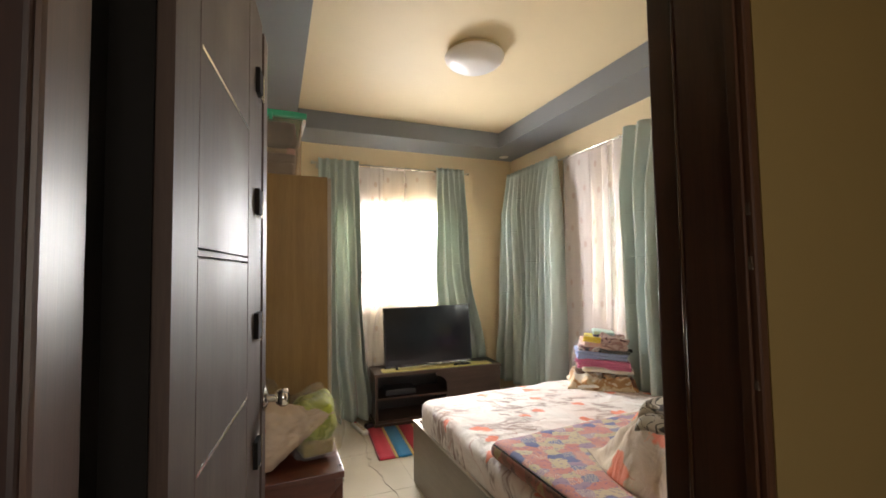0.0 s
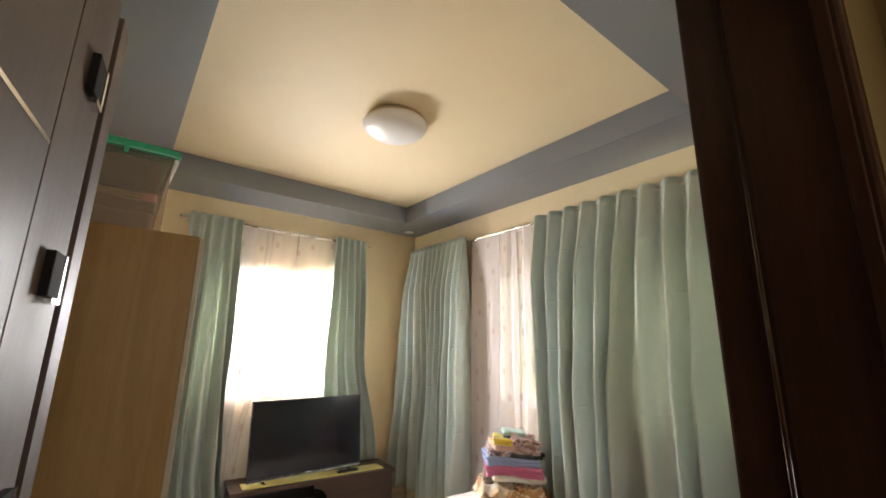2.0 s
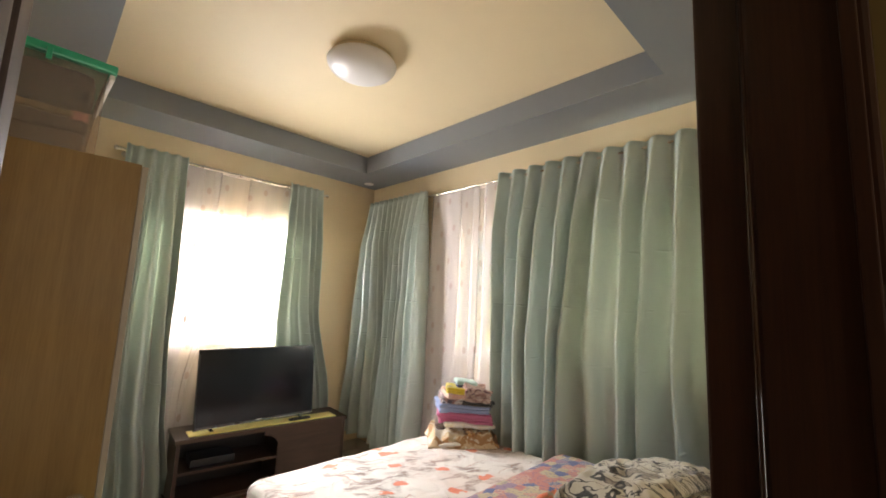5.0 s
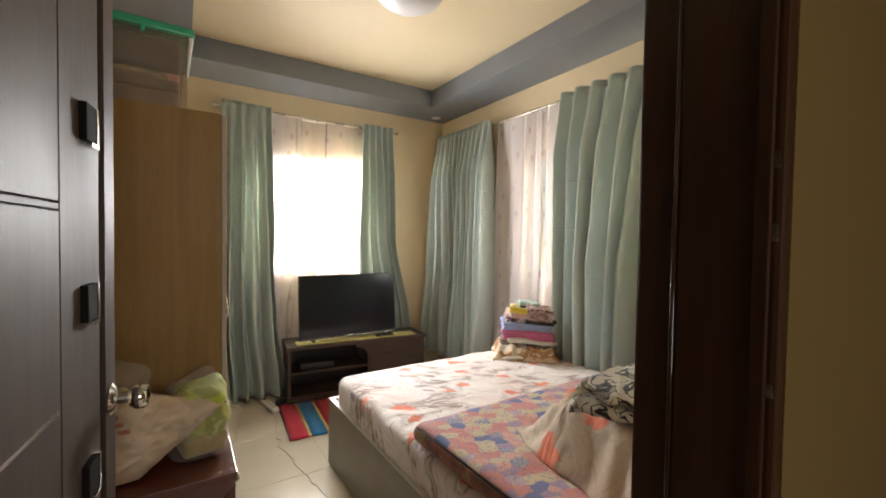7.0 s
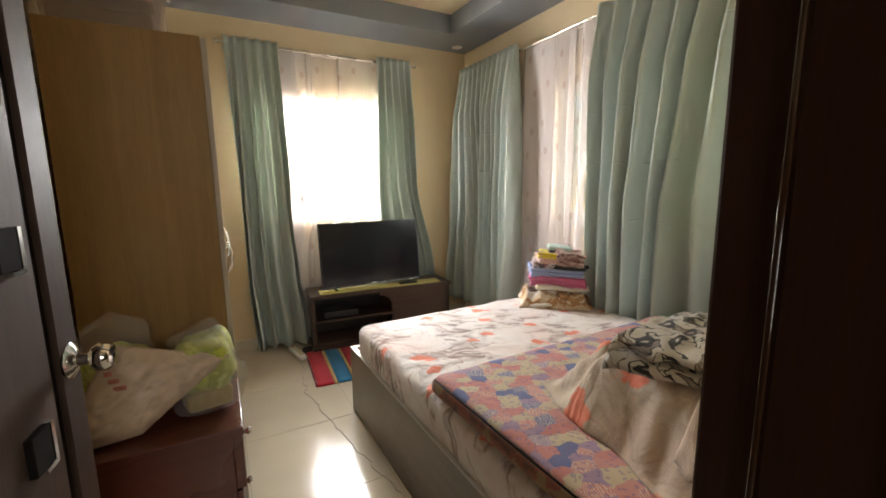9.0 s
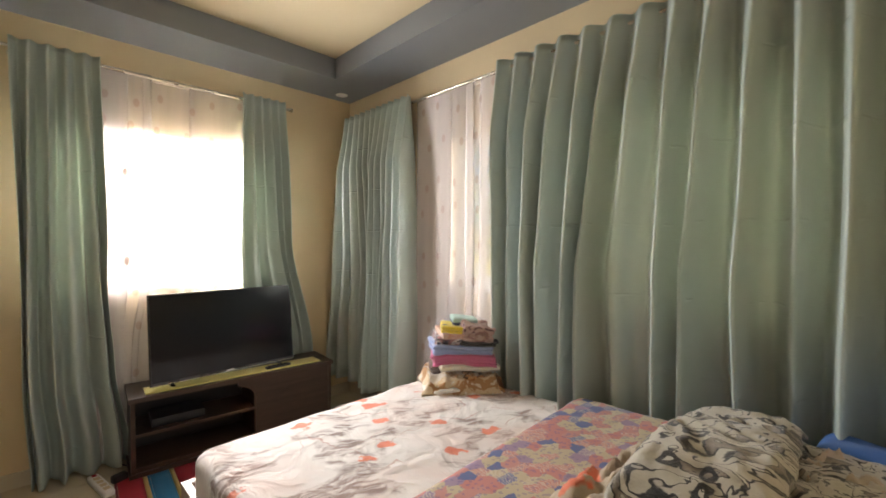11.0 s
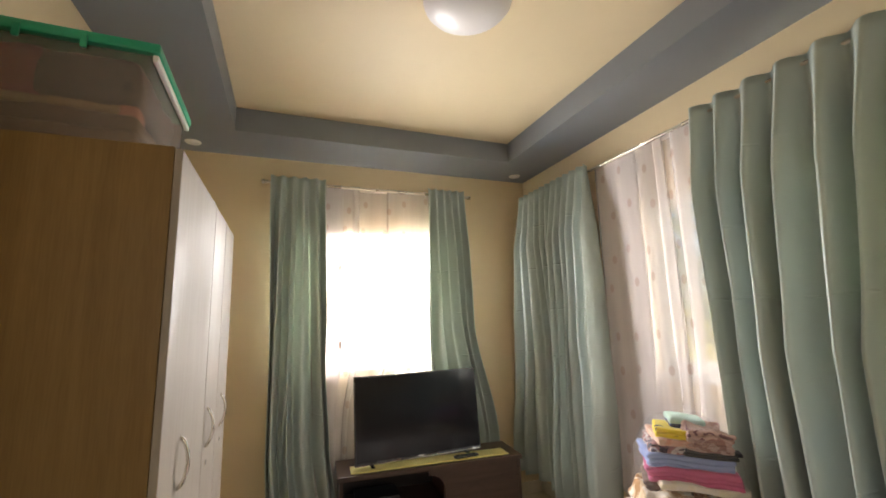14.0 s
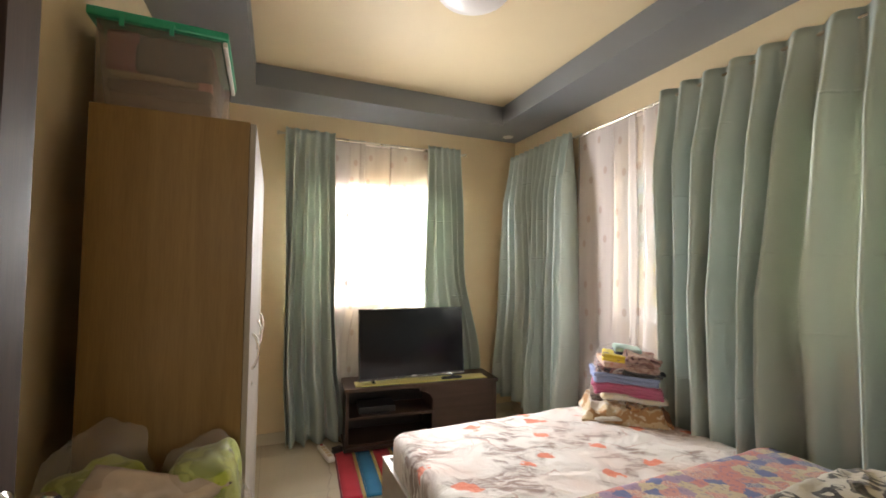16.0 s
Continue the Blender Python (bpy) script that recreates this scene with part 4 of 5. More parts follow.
for i, (nm, px, py, z, sx, sy, h, mt, tip, lump) in enumerate(layers):
    b = bmesh.new()
    k = max(1, round(h / 0.017))
    for j in range(k):
        ply = soft_box(sx * rs.uniform(0.93, 1.0), sy * rs.uniform(0.93, 1.0), h * 1.3 / k, h * 0.55 / k, (34, 28, 4), lump * 0.55, 13, i * 3.3 + j * 0.35)
        for v in ply.verts:
            v.co.z += h * 1.08 * j / k + lump * 0.8 * noise.noise(Vector((v.co.x * 7, v.co.y * 7, i * 2.0)))
        ply.transform(Matrix.Translation((rs.uniform(-0.006, 0.006), rs.uniform(-0.006, 0.006), 0)))
        me_ = bpy.data.meshes.new("ply")
        ply.to_mesh(me_)
        ply.free()
        b.from_mesh(me_)
        bpy.data.meshes.remove(me_)
    b.transform(Matrix.Translation((px, py, z * 1.18)) @ Matrix.Rotation(radians(rs.uniform(-6, 6)), 4, "Z") @ Matrix.Rotation(radians(tip), 4, "Y"))
    for v in b.verts:
        v.co.z = max(v.co.z, 0.0015)
    part(nm, b, mt, stack, nm.replace("_", " ").replace("garment", "folded garment"), 180)
z = 0.365
w = soft_box(0.41, 0.36, z + 0.02, 0.09, (20, 18, 14), 0.016, 6, 12.0)
for v in w.verts:
    k = max(0, v.co.z / (z + 0.02) - 0.55)
    v.co.x *= 1 - 0.75 * k
    v.co.y *= 1 - 0.7 * k
part("wrapping", w, WRAP, stack, "clear crinkled plastic wrapping", 180)

# ---- television corner ----
STAND = Matrix.Translation((0.742, 3.585, 0)) @ Matrix.Rotation(radians(-4.6), 4, "Z")
st = thing("tv_stand", "low dark brown laminate television stand with open shelves", "tv stand", STAND)
SW, SD, SH = 1.20, 0.33, 0.48
part("top_board", boxes((-0.012, -0.012, SH - 0.028, SW + 0.012, SD, SH), bev=0.003), WENGE, st)
part("side_board", boxes((0, 0, 0.05, 0.022, SD, SH - 0.028)), WENGE, st)
part("side_board", boxes((SW - 0.022, 0, 0.05, SW, SD, SH - 0.028)), WENGE, st)
part("divider", boxes((0.66, 0.006, 0.072, 0.682, SD - 0.01, SH - 0.028)), WENGE, st)
part("shelf", boxes((0.022, 0.012, 0.245, 0.66, SD - 0.01, 0.263)), WENGE, st)
part("bottom_board", boxes((-0.01, -0.018, 0.028, SW, SD, 0.05), (0.022, 0.006, 0.05, SW - 0.022, SD - 0.01, 0.072)), WENGE, st)
part("back_board", boxes((0.022, SD - 0.01, 0.05, SW - 0.022, SD - 0.002, SH - 0.028)), BLACKIN, st)


def arch_panel():
    """Right-hand front board with a curved shoulder that reaches over the open shelf."""
    bm = bmesh.new()
    pts = [(SW - 0.024, 0.072), (SW - 0.024, SH - 0.030), (0.56, SH - 0.030)]
    pts += [(0.56 + 0.11 * math.sin(a), SH - 0.030 - 0.030 - 0.11 * (1 - math.cos(a))) for a in [math.pi / 2 * i / 8 for i in range(9)]]
    pts += [(0.67, 0.072)]
    f = bm.faces.new([bm.verts.new((x, 0.0, zz)) for x, zz in pts])
    r = bmesh.ops.extrude_face_region(bm, geom=[f])
    for v in r["geom"]:
        if isinstance(v, bmesh.types.BMVert):
            v.co.y += 0.016
    bmesh.ops.recalc_face_normals(bm, faces=bm.faces)
    return bm


part("front_door", arch_panel(), WENGE, st, "dark brown front board with a curved shoulder")
for x in (0.05, SW - 0.05):
    for y in (0.04, SD - 0.04):
        part("foot", lathe([(0, 0), (0.022, 0), (0.020, 0.028), (0, 0.028)], 12, Matrix.Translation((x, y, 0))), BLACKP, st)
solo("set_top_box", soft_box(0.28, 0.19, 0.055, 0.008, (4, 4, 3)), BLACKP, "black set-top box on the stand's upper shelf", "set-top box", STAND @ Matrix.Translation((0.24, 0.15, 0.2635)), smooth=40)

run = soft_box(1.06, 0.145, 0.006, 0.003, (40, 6, 1), 0.002, 9)
solo("table_runner", run, YELLOW, "pale yellow cloth runner lying on the stand", "table runner", STAND @ Matrix.Translation((0.60, 0.092, SH + 0.0005)), smooth=180)

TVM = Matrix.Translation((1.288, 3.655, SH + 0.0065)) @ Matrix.Rotation(radians(1.5), 4, "Z")
tv = thing("television", "flat black television, switched off, leaning back on the stand", "television", TVM)
TILTM = Matrix.Rotation(radians(-6.0), 4, "X")


def tilted(bm):
    bm.transform(Matrix.Translation((0, 0, 0.014)) @ TILTM)
    return bm


TW, THT = 0.885, 0.548
part("housing", tilted(boxes((-TW / 2, 0, 0, TW / 2, 0.028, THT), (-0.30, 0.028, 0.04, 0.30, 0.058, 0.34), bev=0.004)), TVB, tv)
part("screen", tilted(boxes((-TW / 2 + 0.008, -0.0015, 0.020, TW / 2 - 0.008, 0.002, THT - 0.008))), SCREEN, tv, "dark glossy screen")
part("bottom_trim", tilted(boxes((-TW / 2, -0.003, 0.004, TW / 2, 0.004, 0.0065), bev=0.001)), INLAY, tv, "thin silver trim along the lower edge")
part("maker_mark", tilted(boxes((-0.022, -0.0022, 0.0115, 0.022, 0.0, 0.0165))), INLAY, tv)
for x in (-0.33, 0.33):
    part("stand_foot", boxes((x - 0.012, -0.02, 0.0, x + 0.012, 0.085, 0.007), (x - 0.009, 0.002, 0.007, x + 0.009, 0.024, 0.045), bev=0.002), TVB, tv)
rc = thing("remote_control", "black remote control lying on the yellow runner", "remote control", STAND @ Matrix.Translation((0.83, 0.052, SH + 0.007)) @ Matrix.Rotation(radians(3), 4, "Z"))
part("body", soft_box(0.17, 0.043, 0.018, 0.008, (8, 4, 3)), BLACKP, rc, smooth=180)
for i in range(5):
    part("button", boxes((-0.065 + i * 0.028, -0.012, 0.0175, -0.052 + i * 0.028, 0.012, 0.0195), bev=0.001), GROOVE, rc)

# ---- rug, power strip, cable ----
rug = thing("rug", "striped red, blue and yellow cotton rug on the tiles", "rug", Matrix.Translation((0.632, 3.0, 0.001)) @ Matrix.Rotation(radians(-3.5), 4, "Z"))
RED = cloth("red_rug_cotton", (0.50, 0.012, 0.035), weave=160)
RBL = cloth("blue_rug_cotton", (0.02, 0.20, 0.42), weave=160)
RYE = cloth("mustard_rug_cotton", (0.62, 0.45, 0.16), weave=160)
RDK = cloth("maroon_rug_cotton", (0.16, 0.012, 0.03), weave=160)
x = 0.0
for wd, mt, nm in ((0.012, RDK, "border"), (0.115, RED, "stripe"), (0.022, RYE, "stripe"), (0.012, RBL, "stripe"), (0.095, RBL, "stripe"), (0.022, RYE, "stripe"), (0.115, RED, "stripe"), (0.022, RYE, "stripe"), (0.10, RBL, "stripe"), (0.022, RYE, "stripe"), (0.115, RED, "stripe"), (0.012, RDK, "border")):
    b = soft_box(wd - 0.001, 0.68, 0.011, 0.004, (3, 26, 2), 0.0025, 14, x * 7)
    b.transform(Matrix.Translation((x + wd / 2, 0.34, 0)))
    part(nm, b, mt, rug, smooth=180)
    x += wd
ps = thing("power_strip", "white plastic power strip lying on the floor", "power strip", Matrix.Translation((0.615, 3.645, 0)) @ Matrix.Rotation(radians(101), 4, "Z"))
part("body", soft_box(0.27, 0.055, 0.036, 0.010, (8, 4, 3)), WHITEP, ps, smooth=180)
for i in range(4):
    part("socket", boxes((-0.105 + i * 0.05, -0.014, 0.0355, -0.070 + i * 0.05, 0.014, 0.037)), BEIGEP, ps)
part("switch", boxes((0.098, -0.010, 0.0355, 0.116, 0.010, 0.041), bev=0.002), RED, ps, "red switch")
pl = thing("power_adapter", "black power adapter beside the white power strip", "adapter", Matrix.Translation((0.70, 3.66, 0)) @ Matrix.Rotation(radians(20), 4, "Z"))
part("body", soft_box(0.075, 0.055, 0.045, 0.010, (5, 5, 4)), BLACKP, pl, smooth=180)
part("cord", tube([(0.03, 0, 0.01), (0.07, 0.03, 0.006), (0.11, 0.10, 0.006), (0.10, 0.18, 0.006)], 0.0035, 6), BLACKP, pl, smooth=180)


def wiggle(pts, per=8, amp=0.006, seed=1):
    out = []
    for (ax, ay), (bx, by) in zip(pts, pts[1:]):
        for i in range(per):
            f = i / per
            k = amp * noise.noise(Vector((ax + f * 3, ay * 3 + f * 2, seed)))
            out.append((ax + (bx - ax) * f + k, ay + (by - ay) * f, 0.0035))
    return out + [(*pts[-1], 0.0035)]


solo("floor_cable", tube(wiggle([(0.615, 3.49), (0.59, 3.2), (0.565, 2.96), (0.60, 2.70), (0.645, 2.42), (0.70, 2.12), (0.755, 1.85), (0.77, 1.66), (0.72, 1.2)], amp=0.03), 0.0017, 6), CABLE, "thin grey cable trailing over the floor tiles", "cable", smooth=180)

# ---- wardrobe with its box ----
wd = thing("wardrobe", "tall oak laminate wardrobe with white doors", "wardrobe")
WX0, WX1, WY0, WY1, WZ = -0.262, 0.150, 1.935, 3.0, 1.835
part("side_panel", boxes((WX0, WY0, 0, WX1, WY0 + 0.018, WZ), bev=0.001), OAK, wd, "oak laminate side panel")
part("side_panel", boxes((WX0, WY1 - 0.018, 0, WX1, WY1, WZ), bev=0.001), OAK, wd, "oak laminate side panel")
part("top_panel", boxes((WX0, WY0 + 0.018, WZ - 0.018, WX1, WY1 - 0.018, WZ)), OAK, wd)
part("back_panel", boxes((WX0, WY0 + 0.018, 0.06, WX0 + 0.006, WY1 - 0.018, WZ - 0.018)), OAK, wd)
part("plinth", boxes((WX0 + 0.006, WY0 + 0.018, 0, WX1 - 0.02, WY1 - 0.018, 0.06)), OAK, wd)
for a, b, hy in ((WY0 + 0.002, 2.458, 2.125), (2.464, 2.728, 2.515), (2.734, WY1 - 0.002, 2.825)):
    d = part("door", boxes((WX1 + 0.001, a, 0.065, WX1 + 0.018, b, WZ - 0.004), bev=0.0025), WHITEDOOR, wd, "white wood-grain door")
    arc = [(WX1 + 0.017 + 0.022 * math.sin(math.pi * i / 12) ** 0.6, hy, 1.01 + 0.125 * i / 12) for i in range(13)]
    part("handle", tube(arc, 0.0048, 8), CHROME, d, "bowed chrome handle", 180)
    part("lock", lathe([(0, 0), (0.009, 0), (0.009, 0.003), (0, 0.004)], 12, Matrix.Translation((WX1 + 0.018, hy + 0.02, 0.955)) @ Matrix.Rotation(radians(90), 4, "Y")), CHROME, d)

BOXM = Matrix.Translation((-0.135, 2.295, WZ + 0.001)) @ Matrix.Rotation(radians(1.5), 4, "Z") @ Matrix.Diagonal((1.03, 1.0, 1.13, 1.0))
sb = thing("storage_box", "clear plastic storage box with a green lid on the wardrobe", "storage box", BOXM)


def tub(x0, y0, x1, y1, h, t):
    """Open-topped box that widens upwards, with a rolled rim."""
    bm = bmesh.new()
    loops = []
    for f, hgt in ((0.0, 0.0), (1.0, h), (1.06, h), (1.06, h + 0.008), (0.985, h + 0.008), (0.93, t), (0.0, t)):
        gx, gy = x0 + (x1 - x0) * f, y0 + (y1 - y0) * f
        if f == 0.0:
            gx, gy = (x0, y0) if hgt == 0 else (x0 - t, y0 - t)
        loops.append([bm.verts.new((sx * gx, sy * gy, hgt)) for sx, sy in ((-1, -1), (1, -1), (1, 1), (-1, 1))])
    for a, b in zip(loops, loops[1:]):
        for i in range(4):
            bm.faces.new((a[i], a[(i + 1) % 4], b[(i + 1) % 4], b[i]))
    bm.faces.new(loops[0][::-1])
    bm.faces.new(loops[-1])
    bmesh.ops.recalc_face_normals(bm, faces=bm.faces)
    return bm


part("tub", tub(0.140, 0.190, 0.168, 0.214, 0.272, 0.003), CLEARBOX, sb, "cloudy clear plastic tub")
part("lid", boxes((-0.190, -0.234, 0.276, 0.190, 0.234, 0.302), (-0.160, -0.204, 0.302, 0.160, 0.204, 0.314), bev=0.006), GREENLID, sb, "green plastic lid")
part("rim", boxes((0.172, -0.224, 0.258, 0.186, 0.224, 0.2755), bev=0.004), WHITEP, sb, "pale rolled rim under the lid")
for x in (-0.1, 0.03):
    part("clip", boxes((x - 0.007, -0.241, 0.256, x + 0.007, -0.232, 0.290), bev=0.003), GREENLID, sb)
for i, (px, py, pz, sx, sy, h, col) in enumerate((
        (0.0, 0.0, 0.005, 0.278, 0.378, 0.085, (0.24, 0.165, 0.10)),
        (0.0, 0.0, 0.085, 0.290, 0.388, 0.045, (0.15, 0.105, 0.07)),
        (-0.02, 0.0, 0.126, 0.25, 0.392, 0.024, (0.36, 0.27, 0.14)),
        (0.035, -0.002, 0.148, 0.22, 0.402, 0.118, (0.030, 0.022, 0.020)),
        (-0.105, 0.0, 0.146, 0.095, 0.396, 0.118, (0.28, 0.06, 0.08)),
        (0.120, -0.14, 0.090, 0.04, 0.09, 0.085, (0.62, 0.30, 0.26)))):
    b = soft_box(sx, sy, h, min(0.014, h * 0.45), (14, 14, 6), 0.008, 12, i * 2.0)
    b.transform(Matrix.Translation((px, py, pz)))
    part("folded_cloth", b, cloth("box_cloth", col), sb, smooth=180)
solo("patterned_pouch", soft_box(0.10, 0.16, 0.075, 0.035, (12, 14, 8), 0.010, 12, 4.0), print_mat("black_white_print", [(0.03, 0.03, 0.04), (0.60, 0.58, 0.60), (0.06, 0.08, 0.16)], 30), "black and white patterned pouch lying on the wardrobe", "pouch", Matrix.Translation((0.09, 2.58, WZ + 0.001)), smooth=180)

# ---- dresser with plastic bags ----
ds = thing("dresser", "low red-brown lacquered drawer cabinet beside the wardrobe", "dresser")
RX0, RX1, RY0, RY1, RZ = -0.355, 0.168, 1.565, 1.925, 0.648
part("top_board", boxes((RX0, RY0, RZ - 0.024, RX1, RY1, RZ), bev=0.003), REDWOOD, ds)
part("body", boxes((RX0 + 0.01, RY0 + 0.012, 0.06, RX1 - 0.032, RY1, RZ - 0.0245)), REDWOOD, ds)
part("plinth", boxes((RX0 + 0.02, RY0 + 0.03, 0, RX1 - 0.05, RY1 - 0.02, 0.06)), REDWOOD, ds)
for i, (a, b) in enumerate(((0.445, 0.618), (0.262, 0.437), (0.075, 0.254))):
    k = 0.010 if i == 0 else 0.0
    d = part("drawer", boxes((RX1 - 0.0315, RY0 + 0.014, a, RX1 - 0.014 + k, RY1 - 0.004, b), bev=0.003), REDWOOD, ds)
    part("knob", lathe([(0, 0), (0.007, 0), (0.007, 0.012), (0.014, 0.020), (0.010, 0.028), (0, 0.029)], 14, Matrix.Translation((RX1 - 0.014 + k, (RY0 + RY1) / 2, (a + b) / 2)) @ Matrix.Rotation(radians(90), 4, "Y")), CHROME, d, smooth=50)


def bag(label, m, sx, sy, sz, seed, film, fills):
    b = thing("plastic_bag", label, "plastic bag", m, "plastic bags on the dresser")
    f = soft_box(sx, sy, sz, min(sx, sz) * 0.30, (34, 34, 26), 0.020, 11, seed)
    for v in f.verts:
        k = max(0, v.co.z / sz - 0.45)
        v.co.x *= 1 - 0.45 * k
        v.co.y *= 1 - 0.35 * k
        crease = 1 - 2.2 * abs(noise.noise(Vector((v.co.x * 11 + seed, v.co.y * 15, v.co.z * 9))))
        fine_c = 1 - 2.2 * abs(noise.noise(Vector((v.co.x * 30 + seed, v.co.y * 34, v.co.z * 24))))
        v.co += v.co.normalized() * (0.016 * crease + 0.006 * fine_c)
        v.co.z = max(v.co.z, 0.001)
    part("film", f, film, b, "crinkled thin plastic film", 180)
    for i, (x, y, zz, ax, ay, az, mt, lb) in enumerate(fills):
        c = soft_box(ax, ay, az, min(ax, ay, az) * 0.3, (14, 14, 10), 0.016, 14, seed + i)
        c.transform(Matrix.Translation((x, y, zz)) @ Matrix.Rotation(0.3 * (i - 1), 4, "Z"))
        part("content", c, mt, b, lb, 180)
    return b


LEAFG = print_mat("leafy_green_print", [(0.36, 0.41, 0.04), (0.43, 0.47, 0.07), (0.27, 0.32, 0.03), (0.50, 0.52, 0.14)], 9)
PINKW = print_mat("pink_white_print", [(0.72, 0.66, 0.60), (0.62, 0.22, 0.20), (0.76, 0.72, 0.66)], 11)
TAN = print_mat("tan_print", [(0.30, 0.20, 0.08), (0.38, 0.30, 0.12)], 8)
CREAMF = clear_plastic("cream_bag_film", (0.70, 0.55, 0.41), 0.25, 0.22)
bag("bulging clear plastic bag with green packets on the dresser", Matrix.Translation((0.070, 1.785, RZ + 0.001)) @ Matrix.Rotation(radians(12), 4, "Z"), 0.18, 0.22, 0.240, 3.0, BAGFILM, [(0.01, 0.0, 0.060, 0.16, 0.20, 0.165, LEAFG, "green leafy packet"), (0.0, -0.01, 0.012, 0.13, 0.17, 0.065, TAN, "tan packet")])


def slack(a, b, c, d, n, puff, seed):
    """A slack double sheet between four corners, creased and slightly puffed."""
    bm = bmesh.new()
    a, b, c, d = (Vector(p) for p in (a, b, c, d))
    out = (b - a).cross(d - a).normalized()
    sides = []
    for s_ in (1, -1):
        rows = []
        for j in range(n + 1):
            row = []
            for i in range(n + 1):
                u, v = i / n, j / n
                p = a * (1 - u) * (1 - v) + b * u * (1 - v) + c * u * v + d * (1 - u) * v
                rim = min(1, 7 * min(u, 1 - u, v, 1 - v))
                ridge = 1 - 2.3 * abs(noise.noise(Vector((u * 3.1 + v * 2, v * 4.2 - u, seed + s_))))
                fine = 1 - 2.3 * abs(noise.noise(Vector((u * 9, v * 11 + u * 4, seed))))
                p = p + out * (s_ * puff * rim * (0.8 + 0.5 * ridge) + 0.006 * rim * fine + 0.003 * s_)
                row.append(bm.verts.new(p))
            rows.append(row)
        for j in range(n):
            for i in range(n):
                q = (rows[j][i], rows[j][i + 1], rows[j + 1][i + 1], rows[j + 1][i])
                bm.faces.new(q if s_ > 0 else q[::-1])
        sides.append(rows)
    bmesh.ops.remove_doubles(bm, verts=bm.verts, dist=0.0065)
    bmesh.ops.recalc_face_normals(bm, faces=bm.faces)
    return bm


cb = thing("plastic_bag", "slack cream plastic bag with faded red print leaning on the dresser", "plastic bag", Matrix.Translation((0, 0, RZ + 0.012)), "plastic bags on the dresser")
part("film", slack((-0.28, 1.612, 0.0), (-0.085, 1.645, 0.0), (0.150, 1.700, 0.165), (-0.135, 1.705, 0.255), 34, 0.016, 21.0), CREAMF, cb, "crinkled cream plastic", 180)
bag("clear plastic bag with pale and green packets on the dresser", Matrix.Translation((-0.155, 1.785, RZ + 0.001)) @ Matrix.Rotation(radians(-10), 4, "Z"), 0.18, 0.22, 0.300, 7.0, BAGFILM, [(0.0, 0.0, 0.075, 0.15, 0.19, 0.150, LEAFG, "green packet"), (0.0, -0.02, 0.012, 0.13, 0.18, 0.075, PINKW, "white packet")])
REDI = plain("red_bag_print", (0.42, 0.15, 0.11), 0.6)
for i in range(3):
    part("print_mark", soft_box(0.030 - 0.005 * i, 0.003, 0.014, 0.0015, (6, 2, 4), 0.002, 40, i), REDI, cb, "faded red print").location = (-0.120 - 0.012 * i, 1.646 + 0.007 * i, 0.140 + 0.020 * i)

# ---- outside ----
SOIL = plain("garden_soil_grass", (0.10, 0.13, 0.05), 0.95, var=0.4, scale=2)
OUTW = wall_mat("yellow_garden_wall", (0.78, 0.62, 0.20))
OUTN = wall_mat("pale_neighbour_wall", (0.80, 0.78, 0.72))
solo("ground", boxes((-400, -400, -0.35, 400, 400, -0.30)), SOIL, "", "", kind="structure")
struct("garden_wall", boxes((5.2, -4.0, -0.3, 5.35, 9.0, 1.55), (5.17, -4.0, 1.55, 5.38, 9.0, 1.62)), OUTW)
struct("neighbour_wall", boxes((-6.0, 7.4, -0.3, 7.0, 7.6, 1.5)), OUTN)


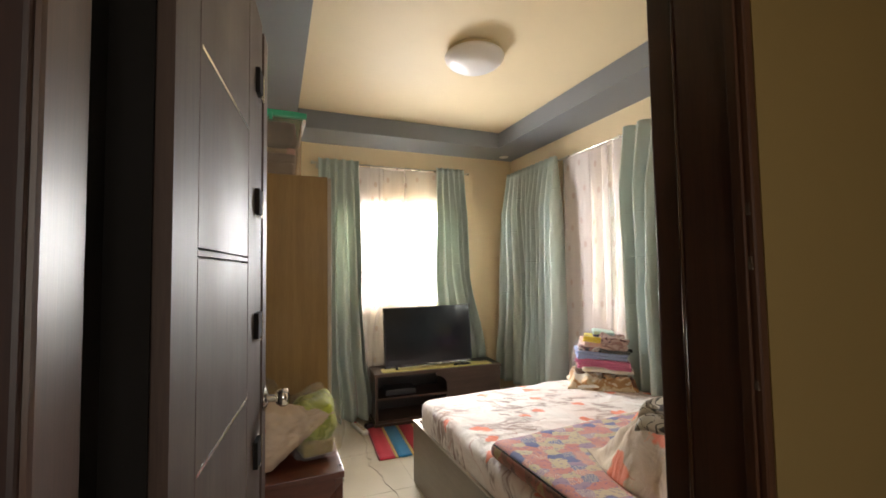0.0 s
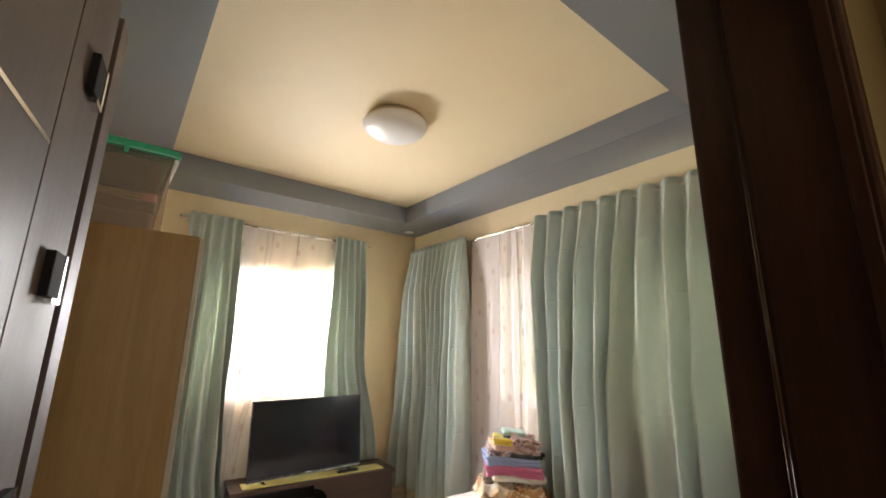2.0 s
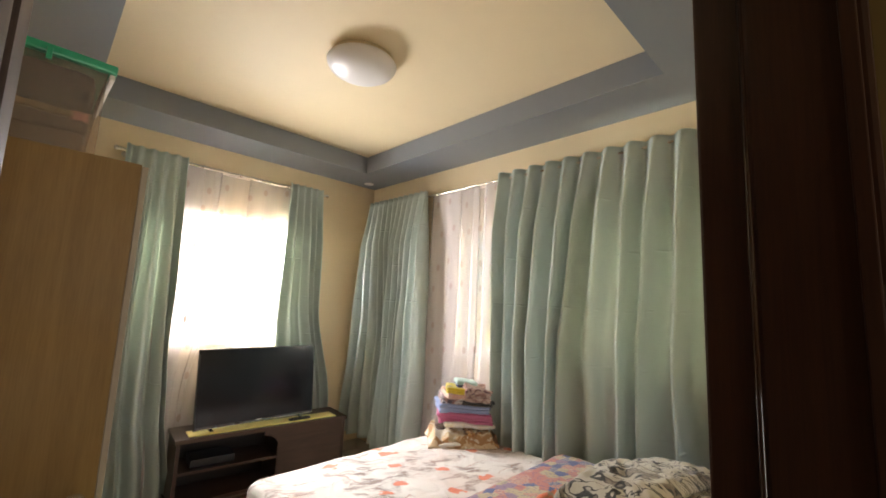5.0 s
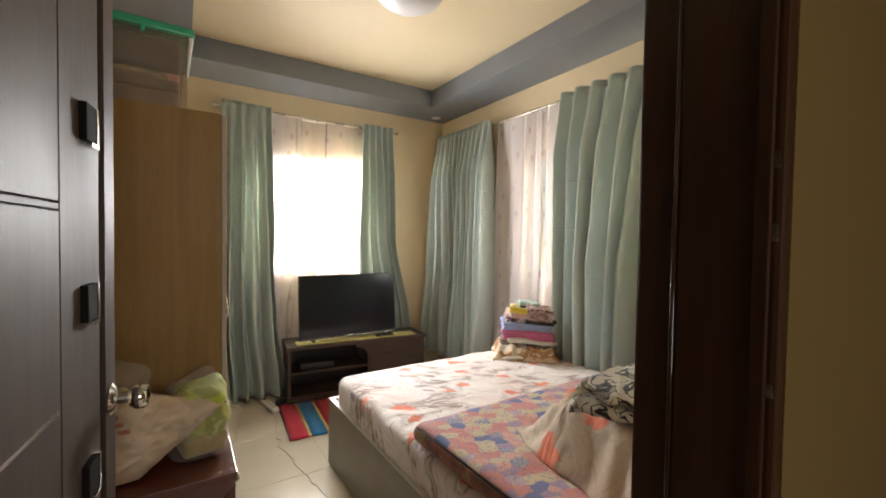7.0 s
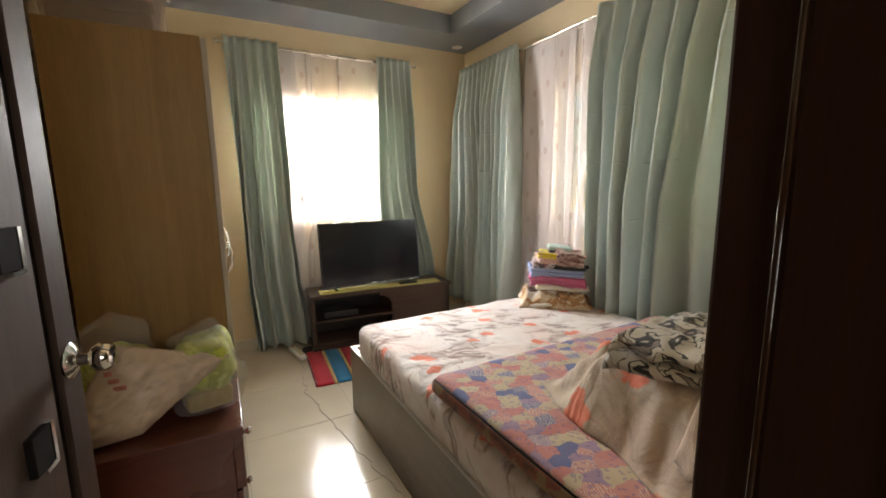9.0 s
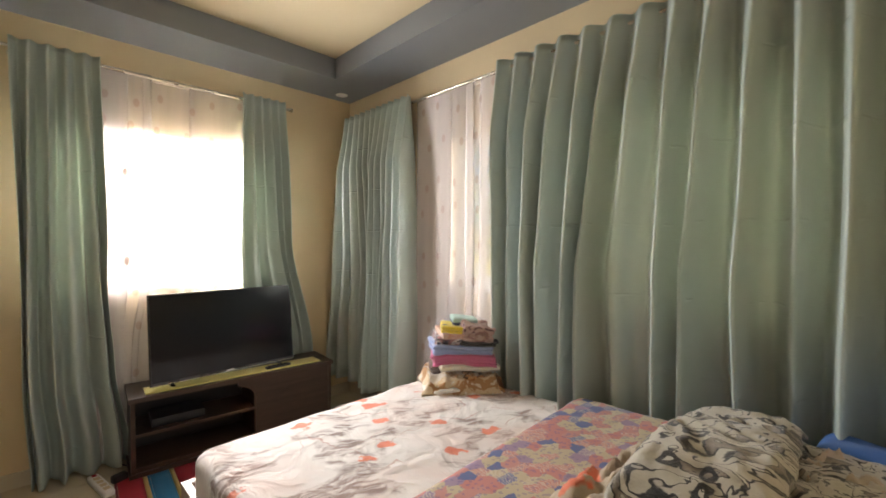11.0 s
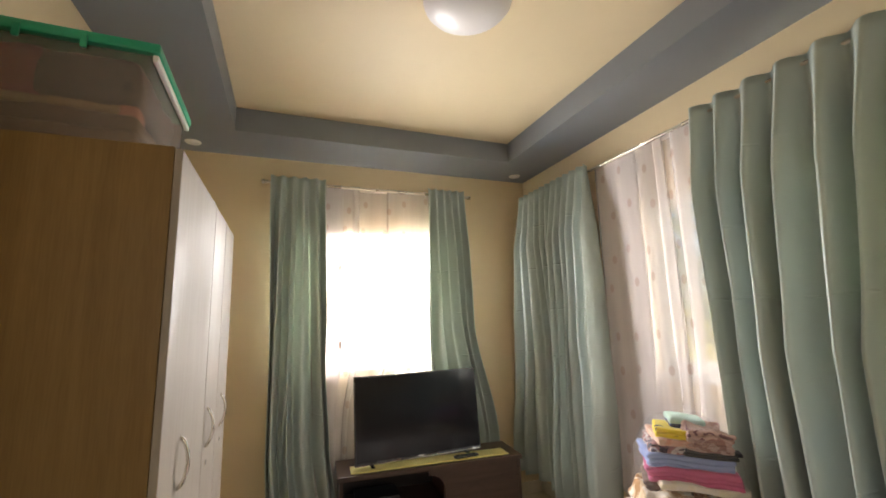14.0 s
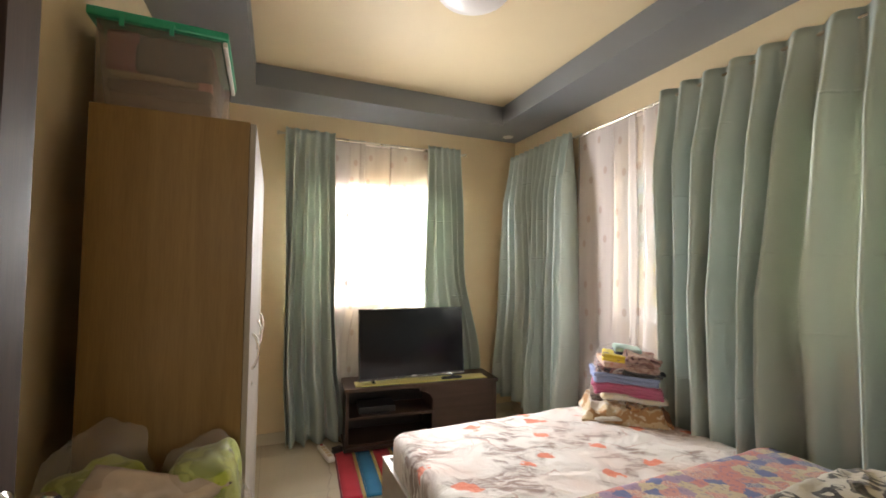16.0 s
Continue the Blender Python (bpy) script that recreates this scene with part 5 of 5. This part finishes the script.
def tree(m, seed):
    t = thing("tree", "leafy green garden tree outside the window", "tree", m)
    rng = random.Random(seed)
    part("trunk", lathe([(0, 0), (0.11, 0), (0.085, 0.6), (0.07, 1.4), (0.05, 2.2), (0.02, 3.0), (0, 3.05)], 10), plain("tree_bark", (0.16, 0.11, 0.07), 0.9), t, smooth=60)
    tips = []
    for i in range(9):
        a, zz = rng.uniform(0, 6.28), rng.uniform(1.3, 2.6)
        r, up = rng.uniform(0.5, 1.1), rng.uniform(0.2, 0.8)
        pts = [(0, 0, zz), (r * 0.5 * math.cos(a), r * 0.5 * math.sin(a), zz + up * 0.6), (r * math.cos(a), r * math.sin(a), zz + up)]
        tips.append(pts[2])
        tips.append(pts[1])
        part("limb", tube(pts, 0.02, 6), bpy.data.materials["tree_bark"], t)
    bm = bmesh.new()
    for _ in range(1500):
        c = Vector(rng.choice(tips)) + Vector((rng.gauss(0, 0.27), rng.gauss(0, 0.27), rng.gauss(0, 0.22)))
        e = Euler((rng.uniform(-1, 1), rng.uniform(-1, 1), rng.uniform(0, 6.28))).to_matrix()
        s = rng.uniform(0.05, 0.09)
        vs = [bm.verts.new(c + e @ (Vector(p) * s)) for p in ((-1, 0, 0), (0, -0.45, 0.1), (1, 0, 0), (0, 0.45, 0.1))]
        bm.faces.new(vs)
    part("crown", bm, cloth("leaf_green", (0.09, 0.16, 0.03), 0.4, 0.5, through_col=(0.25, 0.40, 0.06)), t)["kind"] = "stuff"


tree(Matrix.Translation((4.3, 3.6, -0.3)), 3)
tree(Matrix.Translation((4.5, 5.2, -0.3)), 8)

# ---- floor tiles ----
fl = thing("floor", "polished cream porcelain floor tiles", "", kind="structure")
part("bed_of_grout", boxes((HX0 - T, HY0 - T, -0.06, X1 + T, Y1 + T, -0.0012)), GROUT, fl)
S, G = 0.60, 0.0025
tile_me = mesh_of("tile", boxes((0, 0, -0.008, S - G, S - G, 0.0), bev=0.0008), TILE)
for i in range(-3, 5):
    for j in range(-3, 8):
        x, y = 0.21 + i * S - 0.03, 0.17 + j * S
        if x + S < HX0 or x > X1 or y > Y1 or y + S < HY0:
            continue
        ob = new("tile", tile_me)
        ob.location = (x, y, 0)
        ob.parent = fl
for nm, b in (("baseboard_north", (X0, Y1 - 0.010, 0, X1, Y1, 0.085)), ("baseboard_east", (X1 - 0.010, Y0, 0, X1, Y1 - 0.010, 0.085)), ("baseboard_west", (X0, Y0, 0, X0 + 0.010, Y1 - 0.010, 0.085))):
    struct(nm, boxes(b), TILE)
